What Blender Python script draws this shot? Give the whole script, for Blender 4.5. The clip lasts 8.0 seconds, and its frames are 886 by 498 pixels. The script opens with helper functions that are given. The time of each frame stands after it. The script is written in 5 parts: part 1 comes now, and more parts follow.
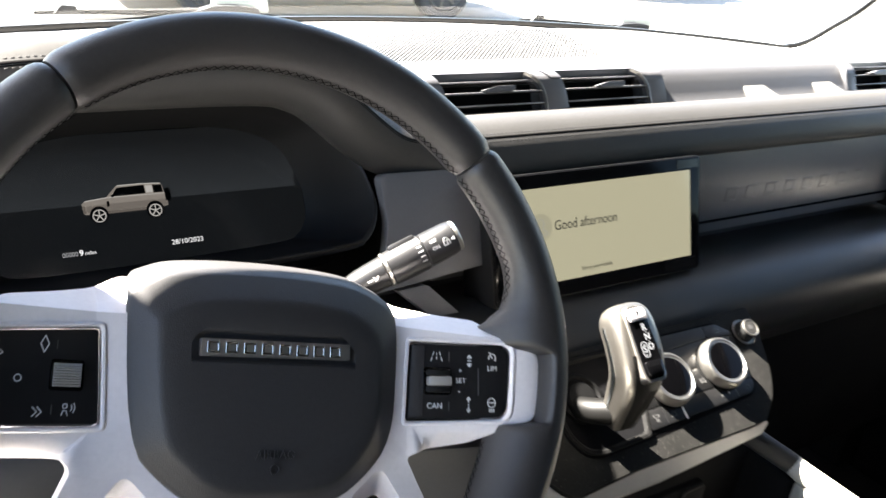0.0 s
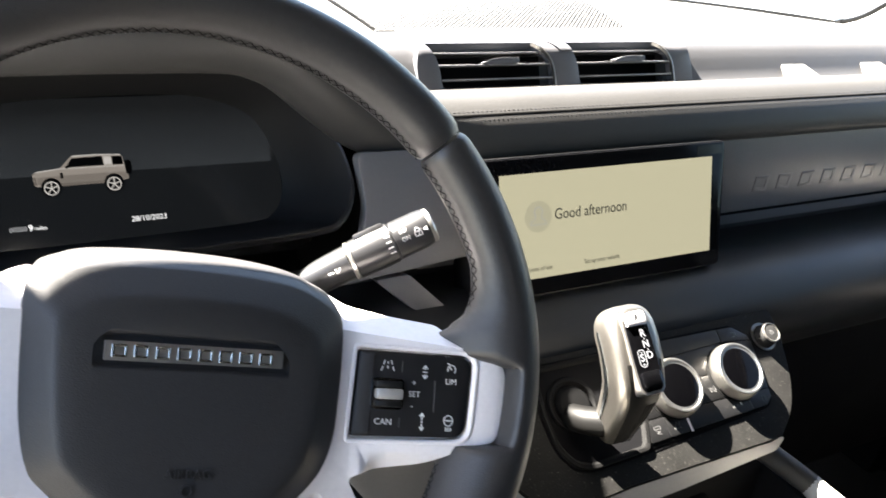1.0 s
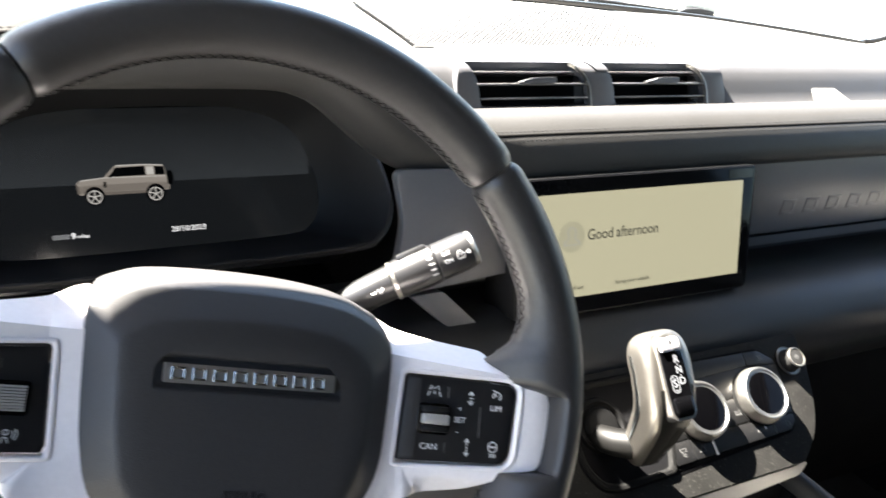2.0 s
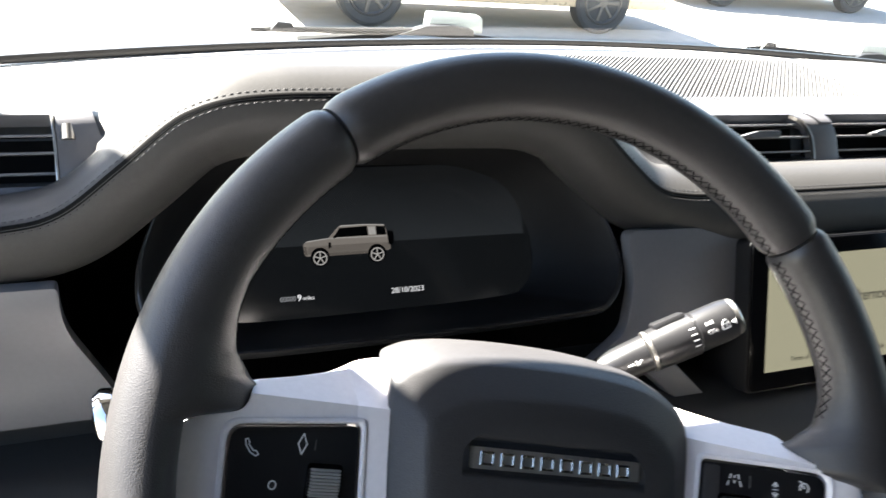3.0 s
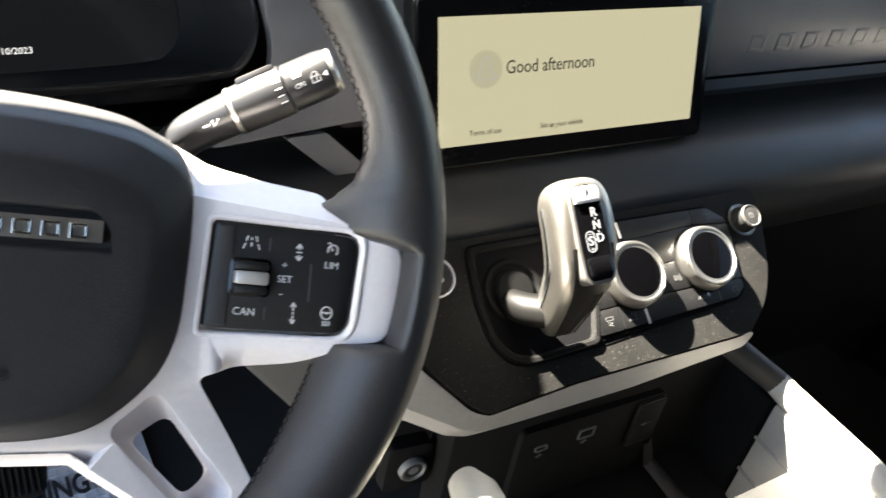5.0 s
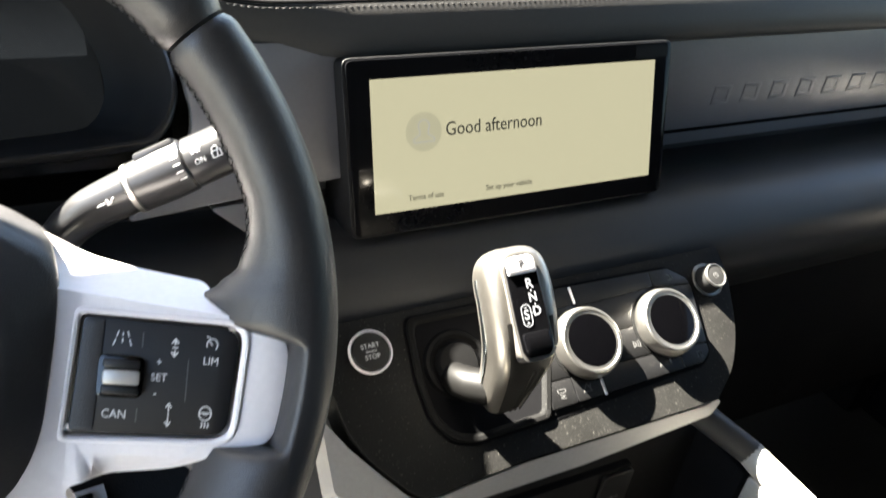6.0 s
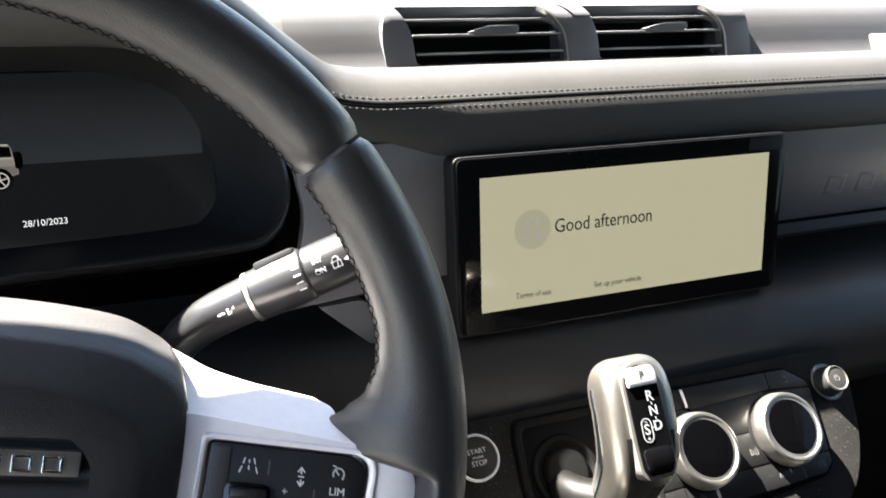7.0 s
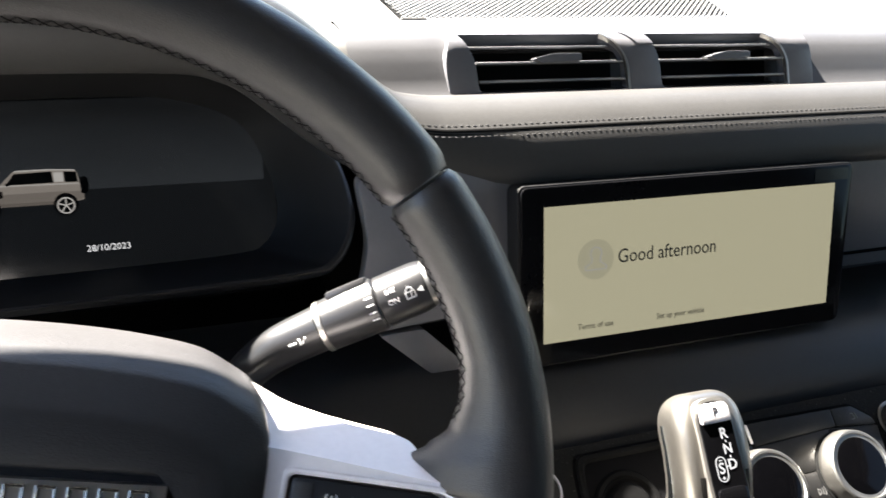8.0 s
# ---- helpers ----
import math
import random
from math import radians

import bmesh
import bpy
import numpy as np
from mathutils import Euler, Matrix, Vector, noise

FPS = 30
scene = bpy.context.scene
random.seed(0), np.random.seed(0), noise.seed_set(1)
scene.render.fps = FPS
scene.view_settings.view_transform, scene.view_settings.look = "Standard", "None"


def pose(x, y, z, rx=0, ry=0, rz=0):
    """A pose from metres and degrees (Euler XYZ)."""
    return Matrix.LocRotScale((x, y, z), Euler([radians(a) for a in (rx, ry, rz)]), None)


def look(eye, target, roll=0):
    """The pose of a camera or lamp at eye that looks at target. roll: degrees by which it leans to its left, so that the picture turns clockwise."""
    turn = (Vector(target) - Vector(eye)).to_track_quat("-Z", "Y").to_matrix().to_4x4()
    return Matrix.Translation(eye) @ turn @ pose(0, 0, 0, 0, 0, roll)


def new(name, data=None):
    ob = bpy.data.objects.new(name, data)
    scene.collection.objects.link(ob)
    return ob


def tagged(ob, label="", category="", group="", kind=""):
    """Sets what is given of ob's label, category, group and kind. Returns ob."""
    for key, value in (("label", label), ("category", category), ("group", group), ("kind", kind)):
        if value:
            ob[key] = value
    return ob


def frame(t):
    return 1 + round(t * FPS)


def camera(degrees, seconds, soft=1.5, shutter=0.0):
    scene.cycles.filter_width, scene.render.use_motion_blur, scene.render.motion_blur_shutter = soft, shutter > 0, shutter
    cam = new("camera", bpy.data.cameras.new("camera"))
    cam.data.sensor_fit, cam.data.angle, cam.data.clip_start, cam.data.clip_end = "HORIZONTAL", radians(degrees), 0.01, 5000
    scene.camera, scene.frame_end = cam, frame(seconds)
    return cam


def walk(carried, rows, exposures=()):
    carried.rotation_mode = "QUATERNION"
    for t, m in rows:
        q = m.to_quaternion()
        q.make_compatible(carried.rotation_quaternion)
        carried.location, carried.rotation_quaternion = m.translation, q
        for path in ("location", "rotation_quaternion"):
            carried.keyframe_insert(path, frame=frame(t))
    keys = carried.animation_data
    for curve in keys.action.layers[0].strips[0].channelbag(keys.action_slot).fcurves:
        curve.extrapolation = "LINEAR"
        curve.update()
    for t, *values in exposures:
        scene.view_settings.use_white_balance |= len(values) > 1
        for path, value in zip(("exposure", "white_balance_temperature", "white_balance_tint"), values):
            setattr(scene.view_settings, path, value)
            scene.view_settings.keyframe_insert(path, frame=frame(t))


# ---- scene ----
cam = camera(57.0, 8.0, shutter=0.5)
PATH = [
    (0, (-0.1578, -0.1968, 1.5258), (0.8545, 1.3137, 0.6929), 6.54),
    (0.5, (-0.1090, -0.1685, 1.5203), (0.7948, 1.3965, 0.6636), 6.23),
    (1, (-0.0855, -0.1672, 1.5184), (0.8247, 1.3623, 0.6063), 7.36),
    (1.2, (-0.0809, -0.1676, 1.5205), (0.8470, 1.3424, 0.5937), 8.01),
    (2.3, (-0.1409, -0.1397, 1.5369), (0.7397, 1.4079, 0.6262), 9.93),
    (2.5, (-0.1680, -0.1284, 1.5390), (0.6587, 1.4593, 0.6469), 9.12),
    (2.9, (-0.1906, -0.0865, 1.5227), (0.5536, 1.5639, 0.6726), 6.72),
    (3, (-0.1902, -0.0810, 1.5174), (0.5383, 1.5785, 0.6715), 6.42),
    (3.1, (-0.1903, -0.0750, 1.5123), (0.5329, 1.5853, 0.6636), 5.83),
    (3.5, (-0.1858, -0.0702, 1.4980), (0.5333, 1.5418, 0.5576), 5.85),
    (3.8, (-0.1662, -0.0768, 1.4904), (0.6009, 1.4133, 0.3990), 8.31),
    (4, (-0.1399, -0.0876, 1.4808), (0.6458, 1.3376, 0.3183), 9.16),
    (4.1, (-0.1259, -0.0922, 1.4740), (0.6738, 1.3059, 0.2885), 9.87),
    (4.5, (-0.0580, -0.1077, 1.4706), (0.7693, 1.2473, 0.2542), 10.41),
    (5, (0.0001, -0.1217, 1.4759), (0.8683, 1.2379, 0.2937), 10.36),
    (5.2, (0.0055, -0.1250, 1.4782), (0.8890, 1.2308, 0.3030), 10.45),
    (6.3, (0.0690, -0.0998, 1.4820), (0.8831, 1.3849, 0.4176), 6.92),
    (6.4, (0.0669, -0.0948, 1.4803), (0.8608, 1.4101, 0.4292), 6.51),
    (6.5, (0.0648, -0.0909, 1.4826), (0.8417, 1.4265, 0.4367), 6.51),
    (7, (0.0440, -0.0792, 1.4953), (0.7683, 1.4901, 0.4890), 6.02),
    (7.5, (0.0440, -0.0662, 1.4879), (0.7330, 1.5359, 0.5088), 5.42),
    (8, (0.0242, -0.0637, 1.4939), (0.7000, 1.5525, 0.5288), 5.67),
]
EXPOSURES = [(0.0, 5.0, 6800, 11), (0.5, 5.04, 6800, 11), (1.0, 5.26, 6850, 11), (2.5, 5.05, 6750, 10), (3.0, 4.68, 6650, 10), (3.5, 4.22, 6550, 10), (4.0, 4.60, 6900, 11),
             (4.5, 5.32, 7100, 9), (5.0, 5.36, 7100, 9), (6.5, 5.38, 6800, 8), (7.0, 5.00, 6750, 10), (8.0, 4.74, 6750, 11)]
walk(cam, [(t, look(eye, target, roll)) for t, eye, target, roll in PATH], EXPOSURES)

# ---- world, sun ----
TO_SUN = Vector((-0.44, 0.5013, 0.735)).normalized()
world = bpy.data.worlds.new("sky")
scene.world = world
world.use_nodes = True
_sky = world.node_tree.nodes.new("ShaderNodeTexSky")
_sky.sky_type, _sky.sun_disc = "NISHITA", False
_sky.sun_elevation, _sky.sun_rotation = math.asin(TO_SUN.z), math.atan2(TO_SUN.x, TO_SUN.y)
_bg = world.node_tree.nodes["Background"]
_bg.inputs["Strength"].default_value = 0.031
world.node_tree.links.new(_sky.outputs[0], _bg.inputs[0])
sun = new("sun", bpy.data.lights.new("sun", "SUN"))
sun.data.energy, sun.data.angle, sun.data.color = 4.0, radians(0.55), (1.0, 0.96, 0.89)
sun.matrix_world = look(TO_SUN * 20, (0, 0, 0))

# ---- materials ----


def material(name, colour, rough=0.5, metal=0.0, vary=0.15, scale=60.0, bump=0.0, bump_scale=900.0, cells=False,
             speck=0.0, coat=0.0, sheen=0.0, wear=0.12, spec=0.5):
    """A plain surface with colour variation at two scales, fine relief and uneven gloss."""
    m = bpy.data.materials.new(name)
    m.use_nodes = True
    nt = m.node_tree
    n, link = nt.nodes, nt.links.new
    b = n["Principled BSDF"]
    b.inputs["Metallic"].default_value = metal
    b.inputs["Coat Weight"].default_value = coat
    b.inputs["Specular IOR Level"].default_value = spec
    b.inputs["Sheen Weight"].default_value = sheen
    co = n.new("ShaderNodeTexCoord")
    big = n.new("ShaderNodeTexNoise")
    big.inputs["Scale"].default_value = scale * 0.2
    big.inputs["Detail"].default_value = 4
    fine = n.new("ShaderNodeTexNoise")
    fine.inputs["Scale"].default_value = scale * 6
    fine.inputs["Detail"].default_value = 3
    for t in (big, fine):
        link(co.outputs["Object"], t.inputs["Vector"])
    mixv = n.new("ShaderNodeMath")
    mixv.operation = "ADD"
    link(big.outputs["Fac"], mixv.inputs[0])
    link(fine.outputs["Fac"], mixv.inputs[1])
    ramp = n.new("ShaderNodeMapRange")
    ramp.inputs["From Min"].default_value, ramp.inputs["From Max"].default_value = 0.6, 1.4
    ramp.inputs["To Min"].default_value, ramp.inputs["To Max"].default_value = 1 - vary, 1 + vary
    link(mixv.outputs[0], ramp.inputs["Value"])
    mul = n.new("ShaderNodeMixRGB")
    mul.blend_type, mul.inputs[0].default_value = "MULTIPLY", 1.0
    mul.inputs[1].default_value = (*colour, 1)
    link(ramp.outputs[0], mul.inputs[2])
    out = mul.outputs[0]
    if speck:
        dust = n.new("ShaderNodeTexNoise")
        dust.inputs["Scale"].default_value = 700
        dust.inputs["Detail"].default_value = 2
        link(co.outputs["Object"], dust.inputs["Vector"])
        cut = n.new("ShaderNodeMapRange")
        cut.inputs["From Min"].default_value, cut.inputs["From Max"].default_value = 0.66, 0.74
        cut.inputs["To Max"].default_value = speck
        link(dust.outputs["Fac"], cut.inputs["Value"])
        add = n.new("ShaderNodeMixRGB")
        add.inputs[2].default_value = (0.45, 0.43, 0.38, 1)
        link(cut.outputs[0], add.inputs[0])
        link(out, add.inputs[1])
        out = add.outputs[0]
    link(out, b.inputs["Base Color"])
    rr = n.new("ShaderNodeMapRange")
    rr.inputs["To Min"].default_value, rr.inputs["To Max"].default_value = max(0.02, rough - wear), min(1, rough + wear)
    link(big.outputs["Fac"], rr.inputs["Value"])
    link(rr.outputs[0], b.inputs["Roughness"])
    if bump:
        if cells:
            tex = n.new("ShaderNodeTexVoronoi")
            tex.feature = "SMOOTH_F1"
            tex.inputs["Scale"].default_value = bump_scale
            h = tex.outputs["Distance"]
        else:
            tex = n.new("ShaderNodeTexNoise")
            tex.inputs["Scale"].default_value = bump_scale
            tex.inputs["Detail"].default_value = 3
            h = tex.outputs["Fac"]
        link(co.outputs["Object"], tex.inputs["Vector"])
        bp = n.new("ShaderNodeBump")
        bp.inputs["Strength"].default_value = bump
        bp.inputs["Distance"].default_value = 0.0006
        link(h, bp.inputs["Height"])
        link(bp.outputs[0], b.inputs["Normal"])
    return m


def glowing(name, colour, strength, gloss=0.08):
    m = bpy.data.materials.new(name)
    m.use_nodes = True
    b = m.node_tree.nodes["Principled BSDF"]
    b.inputs["Base Color"].default_value = (*[c * 0.04 for c in colour], 1)
    b.inputs["Roughness"].default_value = gloss
    b.inputs["Emission Color"].default_value = (*colour, 1)
    b.inputs["Emission Strength"].default_value = strength
    return m


def pane(name, tint=(1, 1, 1), gloss=1.0):
    """Thin clear glass: see-through with the mirror gloss of both its faces."""
    m = bpy.data.materials.new(name)
    m.use_nodes = True
    n, link = m.node_tree.nodes, m.node_tree.links.new
    n.remove(n["Principled BSDF"])
    clear, mirror, mix, weight, power, share = (n.new("ShaderNode" + k) for k in ("BsdfTransparent", "BsdfGlossy", "MixShader", "LayerWeight", "Math", "MapRange"))
    clear.inputs[0].default_value = (*tint, 1)
    mirror.inputs["Roughness"].default_value = 0.02
    weight.inputs[0].default_value = 0.5
    power.operation, power.inputs[1].default_value = "POWER", 5.0
    share.inputs["To Min"].default_value, share.inputs["To Max"].default_value = 0.045 * gloss, 0.9
    link(weight.outputs["Facing"], power.inputs[0])
    link(power.outputs[0], share.inputs["Value"])
    link(share.outputs[0], mix.inputs[0])
    link(clear.outputs[0], mix.inputs[1])
    link(mirror.outputs[0], mix.inputs[2])
    link(mix.outputs[0], n["Material Output"].inputs[0])
    return m


LEATHER = material("dash_leather", (0.036, 0.0352, 0.0345), 0.45, spec=0.28, vary=0.10, bump=0.10, bump_scale=2100, cells=True)
RIM_LEATHER = material("rim_leather", (0.030, 0.0287, 0.0293), 0.42, spec=0.50, vary=0.14, bump=0.22, bump_scale=2100, cells=True)
PAD_SKIN = material("airbag_skin", (0.031, 0.0303, 0.0315), 0.46, spec=0.40, vary=0.1, bump=0.22, bump_scale=1700, cells=True)
TOP_SKIN = material("dash_top_skin", (0.080, 0.078, 0.075), 0.55, vary=0.12, bump=0.06, bump_scale=1700, cells=True)
KNURL = material("knurled_plastic", (0.045, 0.045, 0.048), 0.5, vary=0.06, bump=0.08, bump_scale=2600, cells=True)
THREAD = material("thread", (0.026, 0.026, 0.027), 0.7, vary=0.2, spec=0.3)
CREASE = material("crease", (0.004, 0.004, 0.0045), 0.9, spec=0.05)
PLASTIC = material("black_plastic", (0.018, 0.018, 0.020), 0.48, spec=0.3, vary=0.15, bump=0.2, bump_scale=1200)
ROLL_PLASTIC = material("soft_lower_plastic", (0.026, 0.0258, 0.0255), 0.42, spec=0.5, vary=0.12, bump=0.15, bump_scale=1500)
STALK_BLACK = material("stalk_black", (0.013, 0.013, 0.014), 0.32, vary=0.1, bump=0.1, bump_scale=1200)
DARK = material("dark_lining", (0.006, 0.006, 0.0065), 0.9, vary=0.2, bump=0.2, spec=0.12)
GLOSS = material("gloss_black", (0.002, 0.002, 0.0024), 0.10, vary=0.1, wear=0.05)
DIAL_GLASS = material("dial_glass", (0.0006, 0.0006, 0.0008), 0.07, vary=0.1, wear=0.03, speck=0.006, spec=0.2)
BEZEL = material("bezel_black", (0.004, 0.004, 0.0045), 0.09, vary=0.1, wear=0.04, spec=0.14)
SHADED_FRONT = material("shaded_front", (0.008, 0.0075, 0.007), 0.5, spec=0.15, vary=0.12, bump=0.06, bump_scale=1500)
SHELL = material("shell_black", (0.0075, 0.0075, 0.0082), 0.6, spec=0.25, vary=0.15, bump=0.15, bump_scale=1500)
CLUSTER_GLASS = material("cluster_black", (0.005, 0.005, 0.006), 0.16, vary=0.1, wear=0.06)
PANEL_GREY = material("vent_grey", (0.085, 0.085, 0.092), 0.42, vary=0.06, bump=0.08, bump_scale=1500)
VENT_BLACK = material("vent_black", (0.004, 0.004, 0.004), 0.8, spec=0.1)
NOSE_GREY = material("slat_edge_grey", (0.16, 0.16, 0.165), 0.4, vary=0.05)
SATIN = material("satin_silver_paint", (0.80, 0.765, 0.78), 0.42, vary=0.05, bump=0.06, bump_scale=1800)
SILVER_PLASTIC = material("silver_plastic", (0.40, 0.39, 0.37), 0.35, metal=0.4, vary=0.05)
FASCIA = material("fascia_paint", (0.17, 0.168, 0.175), 0.36, metal=0.3, vary=0.05, bump=0.08, bump_scale=1400)
CHROME = material("satin_chrome", (0.46, 0.445, 0.415), 0.36, metal=1.0, vary=0.05, wear=0.08)
BRIGHT = material("bright_chrome", (0.75, 0.74, 0.72), 0.08, metal=1.0, vary=0.03, wear=0.04)
BADGE_METAL = material("badge_metal", (0.50, 0.48, 0.455), 0.30, metal=0.9, vary=0.04, wear=0.05)
# Shaft colour is lowered to near black in place of shade on grey metal.
SHADED_SHAFT = material("shaded_shaft", (0.0030, 0.0029, 0.0028), 0.5, metal=0.0, spec=0.15, vary=0.05, wear=0.06)
STRIP_METAL = material("strip_metal", (0.50, 0.56, 0.60), 0.22, metal=1.0, vary=0.04, wear=0.05)
TITAN = material("selector_metal", (0.36, 0.34, 0.31), 0.38, metal=1.0, vary=0.06, wear=0.08)
DUSTY = material("dusty_grained_plastic", (0.0090, 0.0088, 0.0083), 0.66, spec=0.10, vary=0.35, scale=120, bump=0.35, bump_scale=800, speck=0.14)
CONSOLE = material("console_plastic", (0.0060, 0.0060, 0.0060), 0.65, spec=0.05, vary=0.15, bump=0.25, bump_scale=1000, speck=0.05)
BUTTON = material("button_black", (0.0060, 0.0060, 0.0063), 0.42, spec=0.32, vary=0.12, bump=0.1, speck=0.04)
PANEL_BLACK = material("panel_black", (0.008, 0.008, 0.009), 0.35, vary=0.1, wear=0.06)
MARK = material("white_mark", (0.62, 0.62, 0.62), 0.5, vary=0.05)
DIM_MARK = material("dim_mark", (0.07, 0.07, 0.07), 0.5, vary=0.05)
TRIM = material("grey_trim", (0.30, 0.29, 0.28), 0.45, vary=0.08, bump=0.15)
KNEE_GREY = material("knee_grey", (0.095, 0.094, 0.097), 0.45, vary=0.08, bump=0.12)
BRIDGE = material("bridge_grey", (0.012, 0.0117, 0.011), 0.45, vary=0.1, bump=0.15)
CREAM = material("pale_trim", (0.40, 0.385, 0.345), 0.5, vary=0.08, bump=0.25, bump_scale=900, cells=True)
PAPER = material("paper", (0.84, 0.83, 0.86), 0.85, vary=0.06, bump=0.25, bump_scale=120)
INK = material("ink", (0.03, 0.03, 0.035), 0.8)
GRID_INK = material("grid_ink", (0.58, 0.60, 0.68), 0.8)
CARPET = material("carpet", (0.015, 0.015, 0.016), 0.95, vary=0.4, bump=1.0, bump_scale=500)
# Darker copy of the black rubber, with the boot's shade put into its colour.
SHADED_RUBBER = material("shaded_rubber", (0.002, 0.002, 0.0021), 0.7, vary=0.2, spec=0.08)
RUBBER = material("rubber", (0.010, 0.010, 0.010), 0.75, vary=0.2, bump=0.2, spec=0.2)
LINER = material("headliner", (0.13, 0.127, 0.122), 0.9, vary=0.06, bump=0.3, bump_scale=600)
HEADCLOTH = material("dark_headcloth", (0.035, 0.034, 0.034), 0.9, vary=0.06, bump=0.3, bump_scale=600)
FRIT = material("black_edge", (0.01, 0.01, 0.01), 0.4)
LAMP_LENS = material("washer_block", (0.35, 0.38, 0.37), 0.4, vary=0.1)
GROUND = material("pale_concrete", (0.27, 0.26, 0.235), 0.9, vary=0.15, scale=1.2, bump=0.6, bump_scale=40)
GOLD = material("gold_paint", (0.36, 0.29, 0.20), 0.3, metal=0.4, vary=0.05, coat=0.5)
SILVER_BODY = material("pale_car_paint", (0.60, 0.59, 0.56), 0.3, vary=0.04, coat=0.4)
ALLOY = material("alloy", (0.075, 0.07, 0.065), 0.5, metal=0.6)
TYRE = material("tyre", (0.03, 0.03, 0.03), 0.85, vary=0.3)
CAR_GLASS = material("car_glass", (0.02, 0.022, 0.025), 0.06)
SCREEN_GLOW = glowing("lit_screen", (0.78, 0.75, 0.53), 0.0180)
SCREEN_INK = material("screen_ink", (0.02, 0.02, 0.02), 0.4)
AVATAR_GLOW = glowing("lit_avatar", (0.66, 0.64, 0.46), 0.0172)
# Display backdrop; its strength also carries haze reflected in the cluster glass.
CLUSTER_GLOW = glowing("cluster_haze", (0.10, 0.115, 0.13), 0.0038, 0.2)
_n, _link = CLUSTER_GLOW.node_tree.nodes, CLUSTER_GLOW.node_tree.links.new
_co, _axis, _fade = _n.new("ShaderNodeTexCoord"), _n.new("ShaderNodeSeparateXYZ"), _n.new("ShaderNodeMapRange")
_fade.inputs["From Min"].default_value, _fade.inputs["From Max"].default_value = 0.037, 0.085
_fade.inputs["To Min"].default_value, _fade.inputs["To Max"].default_value = 0.0072, 0.0016
_link(_co.outputs["Object"], _axis.inputs[0])
_link(_axis.outputs["Y"], _fade.inputs["Value"])
_link(_fade.outputs[0], _n["Principled BSDF"].inputs["Emission Strength"])
# Weak glow over the dark display stands for light reflected in its glass.
LCD_HAZE_BLACK = glowing("haze_black", (0.10, 0.115, 0.13), 0.0018, 0.14)
TEXT_GLOW = glowing("cluster_text", (0.9, 0.92, 0.95), 0.036)
DIM_GLOW = glowing("cluster_dim_text", (0.5, 0.52, 0.55), 0.022)
CAR_GLOW = glowing("cluster_car_body", (0.60, 0.545, 0.49), 0.0115)
CAR_LOW_GLOW = glowing("cluster_car_flank", (0.56, 0.50, 0.445), 0.0082)
CAR_ROOF_GLOW = glowing("cluster_car_roof", (0.85, 0.83, 0.80), 0.016)
CAR_SHADE_GLOW = glowing("cluster_car_shade", (0.30, 0.265, 0.235), 0.012)
WINDSCREEN_GLASS = pane("windscreen_glass", (0.93, 0.96, 0.95), 1.0)
SIDE_GLASS = pane("side_glass", (0.55, 0.57, 0.57), 1.0)

# ---- builders ----


def thing(name, label, category, m=None, group="", kind=""):
    ob = tagged(new(name), label, category, group, kind)
    ob.empty_display_size = 0.02
    ob.matrix_basis = m if m is not None else Matrix.Identity(4)
    return ob


def part(name, bm, mat, parent=None, label="", smooth=True, world=False, angle=35):
    """One mesh object. It is given in its thing's own frame, or, with world, in that of the place."""
    if world and parent is not None:
        top = parent
        while top.parent is not None:
            top = top.parent
        bm.transform(top.matrix_basis.inverted())
    bmesh.ops.recalc_face_normals(bm, faces=bm.faces)
    if smooth:
        for f in bm.faces:
            f.smooth = True
        for e in bm.edges:
            if len(e.link_faces) == 2 and e.calc_face_angle(0) > radians(angle):
                e.smooth = False
    me = bpy.data.meshes.new(name)
    bm.to_mesh(me)
    bm.free()
    me.materials.append(mat)
    ob = new(name, me)
    ob.parent = parent
    if label:
        ob["label"] = label
    return ob


def whole(name, bm, mat, label, category, group="", kind="", smooth=True):
    return tagged(part(name, bm, mat, smooth=smooth), label, category, group, kind)


def rounded(points, r, n=4):
    """A polygon with its corners rounded; r is one radius or one for each corner."""
    out, k = [], len(points)
    for i, p in enumerate(points):
        p = Vector(p)
        a, b = Vector(points[i - 1]) - p, Vector(points[(i + 1) % k]) - p
        rad = r[i] if isinstance(r, (list, tuple)) else r
        d = min(rad, a.length * 0.45, b.length * 0.45)
        a, b = p + a.normalized() * d, p + b.normalized() * d
        for j in range(n + 1):
            t = j / n
            out.append((1 - t) ** 2 * a + 2 * t * (1 - t) * p + t * t * b)
    return out


def smooth_loop(points, n=6, closed=True):
    """A Catmull-Rom curve through the points."""
    pts = [Vector(p) for p in points]
    k, out = len(pts), []
    for i in range(k if closed else k - 1):
        g = (lambda j: pts[j % k]) if closed else (lambda j: pts[min(max(j, 0), k - 1)])
        a, b, c, d = g(i - 1), g(i), g(i + 1), g(i + 2)
        for s in range(n):
            t = s / n
            out.append(0.5 * (2 * b + (c - a) * t + (2 * a - 5 * b + 4 * c - d) * t * t + (3 * b - a - 3 * c + d) * t ** 3))
    if not closed:
        out.append(pts[-1])
    return out


def plate(loops, z0, z1, bevel=0.0, segments=2, bm=None, m=None):
    """A flat piece from an outline and holes in x and y, from z0 up to z1, its upper rim bevelled."""
    own = bmesh.new()
    edges = []
    for loop in loops:
        vs = [own.verts.new((p[0], p[1], z1)) for p in loop]
        edges += [own.edges.new((vs[i - 1], vs[i])) for i in range(len(vs))]
